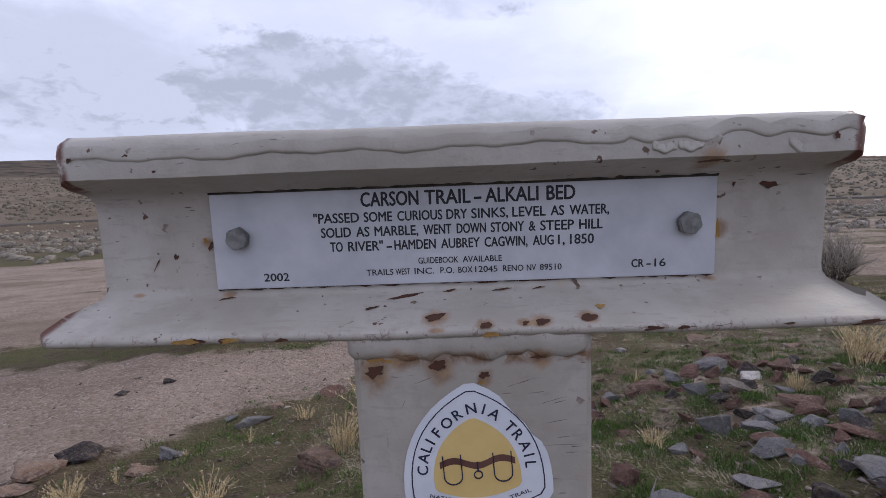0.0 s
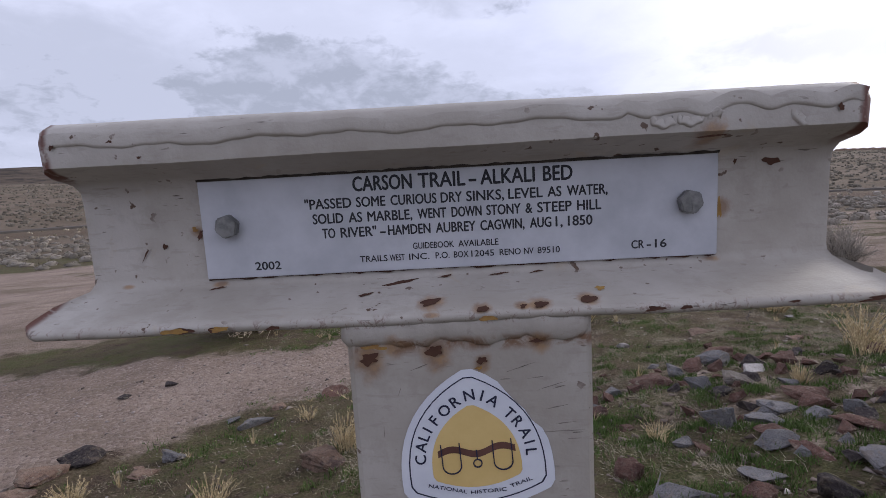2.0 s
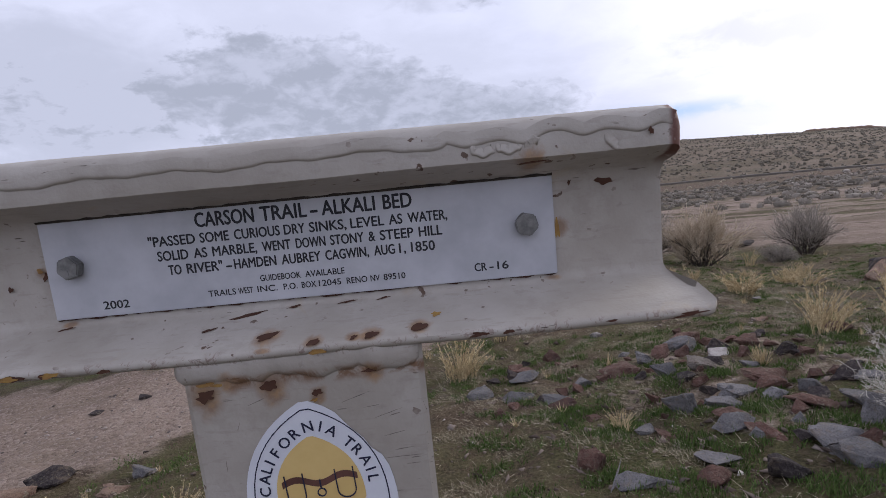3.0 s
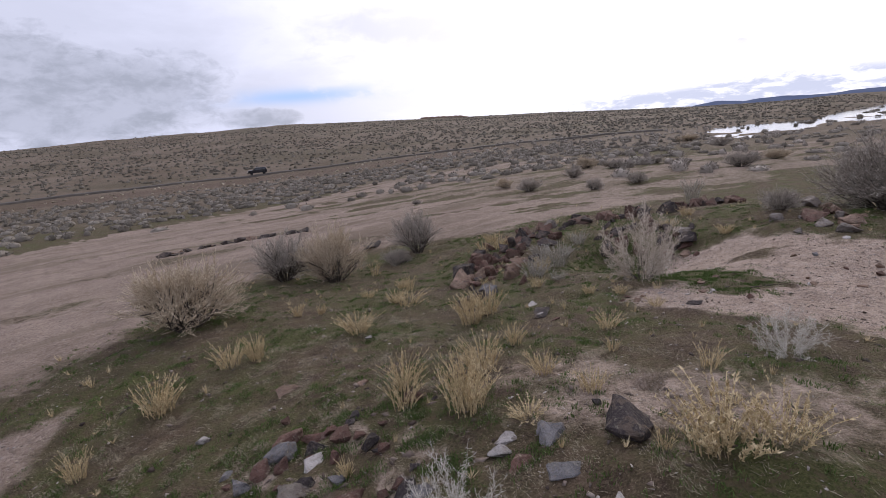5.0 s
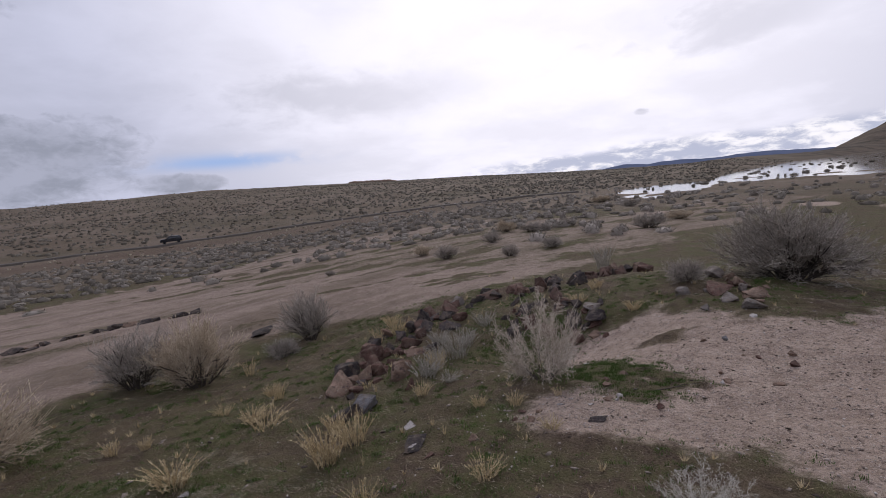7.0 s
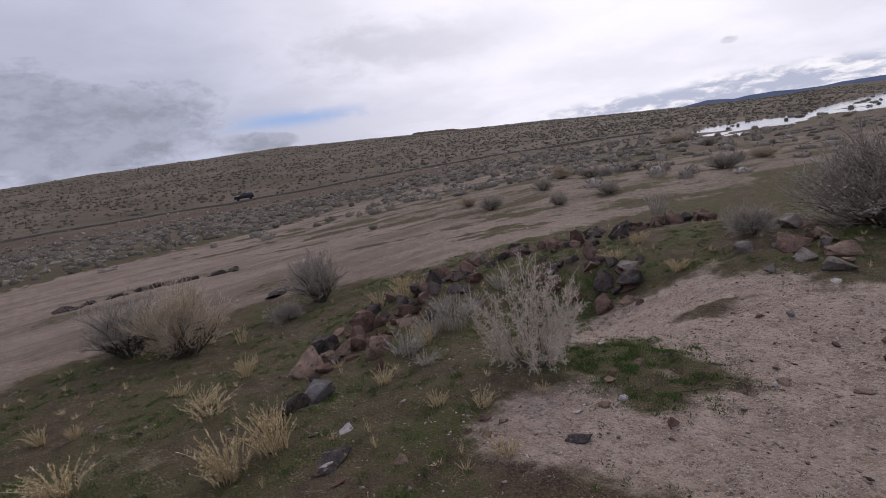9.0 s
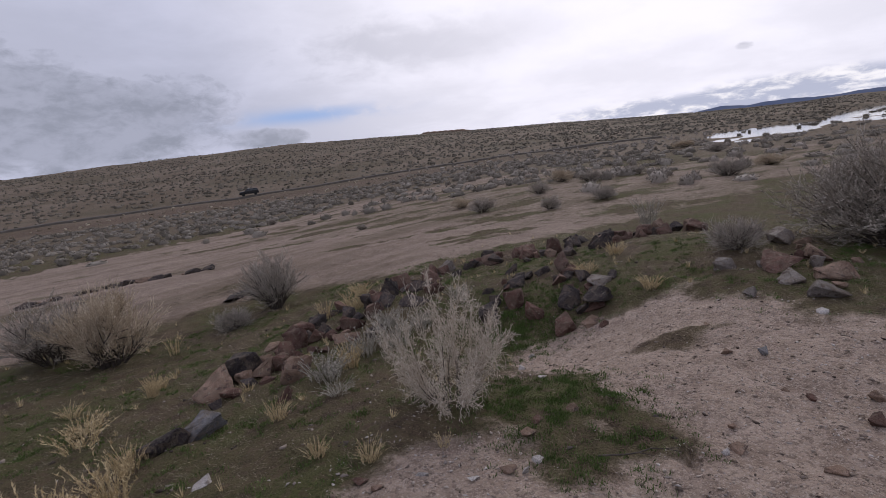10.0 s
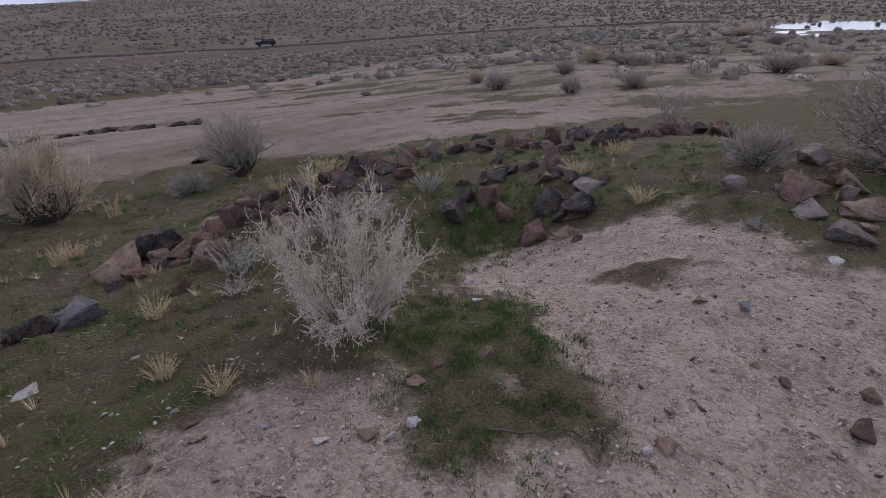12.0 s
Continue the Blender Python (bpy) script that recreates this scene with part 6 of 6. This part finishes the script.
scatter_mesh("thatch", "thatch", "pale thatch of dead grass between the stones", "litter", field_of(70000, 10, (-0.8, 4.0, 0.6, 5.2), lambda x, y: bare(zones(x, y), x, y) * ease(0.0, 0.5, ripple(x, y, 0.7, 38))), straw_shapes(), lambda n, r: (r.uniform(0.012, 0.034, n), r.uniform(0.01, 0.05, n)))
scatter_mesh("hollow_grass", "grass", "dark green grass in the shallow hollow", "grass", field_of(26000, 12, (7.6, 10.6, 3.4, 6.0), lambda x, y: np.exp(-((x - 8.95) ** 2 / 0.5 + (y - 4.55) ** 2 / 0.35)) * (0.2 + 0.8 * clump(x, y, 0.5, 40))), blade_shapes(), lambda n, r: (0.03 + 0 * r.uniform(0, 1, n), r.uniform(0.015, 0.05, n)))
scatter_mesh("soil_stones", "soil_stone", "small brown and grey stones scattered over mossy soil", "stones", field_of(9000, 13, (-2.5, 12, 0.2, 8), lambda x, y: bare(zones(x, y), x, y) * (1 - inside(LAWN, x, y, 0.3)) * (0.12 + 0.6 * clump(x, y, 0.9, 45))), pebble_shapes(), lambda n, r: ((0.014 + 0.055 * r.uniform(0, 1, n) ** 3,) * 2))
scatter_mesh("soil_clods", "clod", "brown clods of earth strewn over sand", "clods", field_of(15000, 11, (4, 12, -1, 4.2), by_zone("sand", 0.3, 0.7, lambda z, x, y: 0.15 + 0.85 * clump(x, y, 0.6, 39))), pebble_shapes(), lambda n, r: ((0.009 + 0.032 * r.uniform(0, 1, n) ** 4,) * 2))
scatter_mesh("dry_litter", "litter", "dead grey straw and twig litter", "litter", field_of(110000, 7, (-2, 14, -0.5, 9), lambda x, y: bare(zones(x, y), x, y) * (1 - 0.8 * inside(LAWN, x, y, 0.2)) * (0.25 + 0.75 * clump(x, y, 0.7, 35))), straw_shapes(), lambda n, r: (r.uniform(0.016, 0.05, n), r.uniform(0.01, 0.045, n)))
scatter_mesh("small_dry_grass", "straw", "scattered small tufts of dry grass", "dry grass", field_of(1500, 8, (-2, 14, 0.5, 10), lambda x, y: bare(zones(x, y), x, y) * (0.1 + 0.5 * clump(x, y, 1.2, 36))), sprig_shapes(), lambda n, r: (r.uniform(0.03, 0.09, n), r.uniform(0.04, 0.13, n)))


def polar_field(count, seed, r0, r1, a0, a1, keep):
    rng = np.random.RandomState(seed)
    r, az = np.sqrt(rng.uniform(r0 * r0, r1 * r1, count)), np.radians(rng.uniform(a0, a1, count))
    x, y = HUB[0] + r * np.sin(az), HUB[1] + r * np.cos(az)
    ok = rng.uniform(0, 1, count) < keep(x, y, r, np.degrees(az))
    x, y = x[ok], y[ok]
    z = heights(x, y)
    dry = (z > WATER_Z + 0.03) | (np.degrees(np.arctan2(x - HUB[0], y - HUB[1])) < 60)
    return x[dry], y[dry], z[dry], rng


scatter_mesh("sagebrush_belt", "sage", "dense belt of low grey sagebrush", "sagebrush", polar_field(10500, 21, 30, 100, -45, 95,
    lambda x, y, r, a: (1 - zones(x, y)["gravel"]) * (1 - 0.9 * zones(x, y)["sand"]) * ease(29, 34, r) * (1 - ease(84, 96, r)) * (1 - 0.75 * ease(52, 66, a)) * (0.22 + 0.78 * clump(x, y, 6, 41))), bush_shapes(8, 44, 300, 0.07, 3, 8), lambda n, r: (r.uniform(0.5, 1.35, n), r.uniform(0.22, 0.5, n)))
for count, seed, r0, r1 in ((7500, 22, 119, 215), (19000, 25, 215, 452)):
    scatter_mesh("hillside_shrubs", "hill_shrub", "countless dark low shrubs dotting the hillside", "sagebrush", polar_field(count, seed, r0, r1, -50, 84,
        lambda x, y, r, a: (0.62 + 0.38 * clump(x, y, 30, 42)) * (1 - 0.8 * ease(330, 430, r) * (1 - ease(25, 45, a))) * (0.3 + 0.7 * ease(119, 140, r))), bush_shapes(8, 9, 400, 0.09, 2, 7), lambda n, r: (0.7 + 1.4 * r.uniform(0, 1, n) ** 2, r.uniform(0.28, 0.65, n)))
scatter_mesh("flat_shrubs", "pale_sage", "scattered low shrubs on the open flat", "sagebrush", polar_field(1500, 23, 14, 125, 36, 110,
    lambda x, y, r, a: (0.15 + 0.85 * clump(x, y, 12, 43)) * ease(14, 30, r) * (1 - 0.65 * ease(70, 78, a))), bush_shapes(6, 150, 500, 0.06, 4, 10), lambda n, r: (r.uniform(0.4, 1.3, n), r.uniform(0.2, 0.6, n)))
scatter_mesh("bank_grass", "litter", "yellow dry grass along the road bank", "dry grass", polar_field(1500, 24, 84, 113, -50, 50,
    lambda x, y, r, a: 0.6 * clump(x, y, 8, 44)), bush_shapes(4, 24, 600, 0.09), lambda n, r: (r.uniform(0.4, 0.9, n), r.uniform(0.2, 0.4, n)))


def flooded_shrubs():
    """Shrubs that stand in the shallow water."""
    rng = np.random.RandomState(77)
    n = 160
    r, az = rng.uniform(95, 420, n), np.radians(rng.uniform(68, 92, n))
    x, y = HUB[0] + r * np.sin(az), HUB[1] + r * np.cos(az)
    wet = heights(x, y) < WATER_Z + 0.02
    x, y = x[wet], y[wet]
    scatter_mesh("flooded_shrubs", "sage", "low shrubs standing in shallow water", "sagebrush", (x, y, np.full(len(x), WATER_Z), rng), bush_shapes(6, 50, 700, 0.07), lambda n, r: (r.uniform(0.7, 2.4, n), r.uniform(0.2, 0.6, n)))


flooded_shrubs()


def dead_branch(x, y, turn, length, label):
    """A fallen stick with a fork, lying on the ground."""
    rng = random.Random(int(x * 100))
    bm = bmesh.new()
    d, p = Vector((math.cos(turn), math.sin(turn), 0)), Vector((0, 0, 0.012))
    side = Vector((-d.y, d.x, 0))
    for i in range(6):
        q = p + d * length / 6 + side * rng.uniform(-0.09, 0.09) * length
        q.z = 0.012 + rng.uniform(0, 0.02)
        rod(bm, p, q, 0.006 - 0.0007 * i, 0.0053 - 0.0007 * i, 6)
        if i in (2, 4):
            rod(bm, q, q + (d + side * rng.choice((-1, 1))) * length * 0.16 + Vector((0, 0, 0.03)), 0.003, 0.0015, 5)
        p = q
    ob = part("dead_branch", bm, "bark")
    ob.matrix_basis = pose(x, y, height(x, y))
    tagged(ob, label, "branch")


dead_branch(6.62, 1.92, -0.9, 0.42, "thin dark stick lying on green grass")
dead_branch(1.1, 5.0, 0.2, 0.30, "grey fallen stick lying on mossy soil")
dead_branch(2.75, 4.15, 0.9, 0.35, "grey fallen stick lying among dry grass")


# ---- vehicles far off ----
def wheel_mesh(r, w):
    bm = bmesh.new()
    bmesh.ops.create_cone(bm, cap_ends=True, segments=20, radius1=r, radius2=r, depth=w)
    bmesh.ops.rotate(bm, verts=bm.verts, matrix=Matrix.Rotation(math.pi / 2, 3, "X"))
    bmesh.ops.bevel(bm, geom=[e for e in bm.edges if abs(e.calc_length() - 2 * r * math.sin(math.pi / 20)) < 1e-3], offset=0.04, segments=2, affect="EDGES")
    return bm


def build_car():
    az = 19.7
    x, y = HUB[0] + 116 * math.sin(radians(az)), HUB[1] + 116 * math.cos(radians(az))
    top = thing("car", "black sport utility vehicle stopped on the road", "car", pose(x, y, height(x, y) + 0.25, 0, 0, -az) @ Matrix.Diagonal((0.82, 0.82, 0.82, 1)))
    body = [(-2.45, 0.45), (-2.45, 0.95), (-2.30, 1.08), (-1.15, 1.18), (2.25, 1.18), (2.40, 0.95), (2.40, 0.45)]
    cabin = [(-1.15, 1.16), (-0.45, 1.72), (-0.2, 1.78), (1.9, 1.76), (2.15, 1.62), (2.30, 1.16)]
    bm = bmesh.new()
    prism(bm, body, 1.84, lambda u, v, w: Vector((u, w - 0.92, v)))
    bmesh.ops.bevel(bm, geom=list(bm.edges), offset=0.06, segments=2, affect="EDGES")
    part("body", bm, "car_paint", top)
    bm = bmesh.new()
    prism(bm, cabin, 1.60, lambda u, v, w: Vector((u, (w - 0.80) * (1 - 0.18 * (v - 1.16)), v)))
    bmesh.ops.bevel(bm, geom=list(bm.edges), offset=0.05, segments=2, affect="EDGES")
    part("cabin", bm, "car_paint", top)
    for y0 in (-0.806, 0.760):
        for u0, u1 in ((-0.75, 0.15), (0.25, 1.10), (1.20, 1.95)):
            bm = bmesh.new()
            prism(bm, [(u0 + 0.02, 1.22), (u0 + (0.35 if u0 < -0.5 else 0.05), 1.60), (u1, 1.60), (u1, 1.22)], 0.046, lambda u, v, w: Vector((u, (y0 + w) * (1 - 0.18 * (v - 1.16)), v)))
            part("side_window", bm, "car_glass", top)
    bm = bmesh.new()
    prism(bm, [(-0.68, 1.22), (0.68, 1.22), (0.60, 1.66), (-0.60, 1.66)], 0.03, lambda u, v, w: Vector((-1.12 + (v - 1.22) * 1.24 - w, u, v)))
    part("windscreen", bm, "car_glass", top)
    for y0 in (-0.70, 0.70):
        bm = bmesh.new()
        block(bm, -2.49, -2.42, y0 - 0.18, y0 + 0.18, 0.78, 0.94, 0.02)
        part("headlight", bm, "lamp", top)
    for x0 in (-1.55, 1.55):
        for y0 in (-0.84, 0.84):
            bm = wheel_mesh(0.38, 0.24)
            w = part("wheel", bm, "rubber", top)
            w.location = (x0, y0, 0.38)


build_car()


def build_truck():
    az, r = -11.9, 300
    x, y = HUB[0] + r * math.sin(radians(az)), HUB[1] + r * math.cos(radians(az))
    top = thing("truck", "small white box truck on the far hillside", "truck", pose(x, y, height(x, y), 0, 0, -az))
    bm = bmesh.new()
    block(bm, -0.4, 3.1, -1.1, 1.1, 0.75, 2.7, 0.05)
    part("cargo_box", bm, "truck_white", top)
    bm = bmesh.new()
    prism(bm, [(-2.1, 0.55), (-2.1, 1.2), (-1.6, 1.35), (-1.2, 2.05), (-0.45, 2.05), (-0.45, 0.55)], 1.9, lambda u, v, w: Vector((u, w - 0.95, v)))
    bmesh.ops.bevel(bm, geom=list(bm.edges), offset=0.05, segments=2, affect="EDGES")
    part("cab", bm, "truck_white", top)
    for x0 in (-1.4, 2.3):
        for y0 in (-0.9, 0.9):
            w = part("wheel", wheel_mesh(0.42, 0.26), "rubber", top)
            w.location = (x0, y0, 0.42)


build_truck()
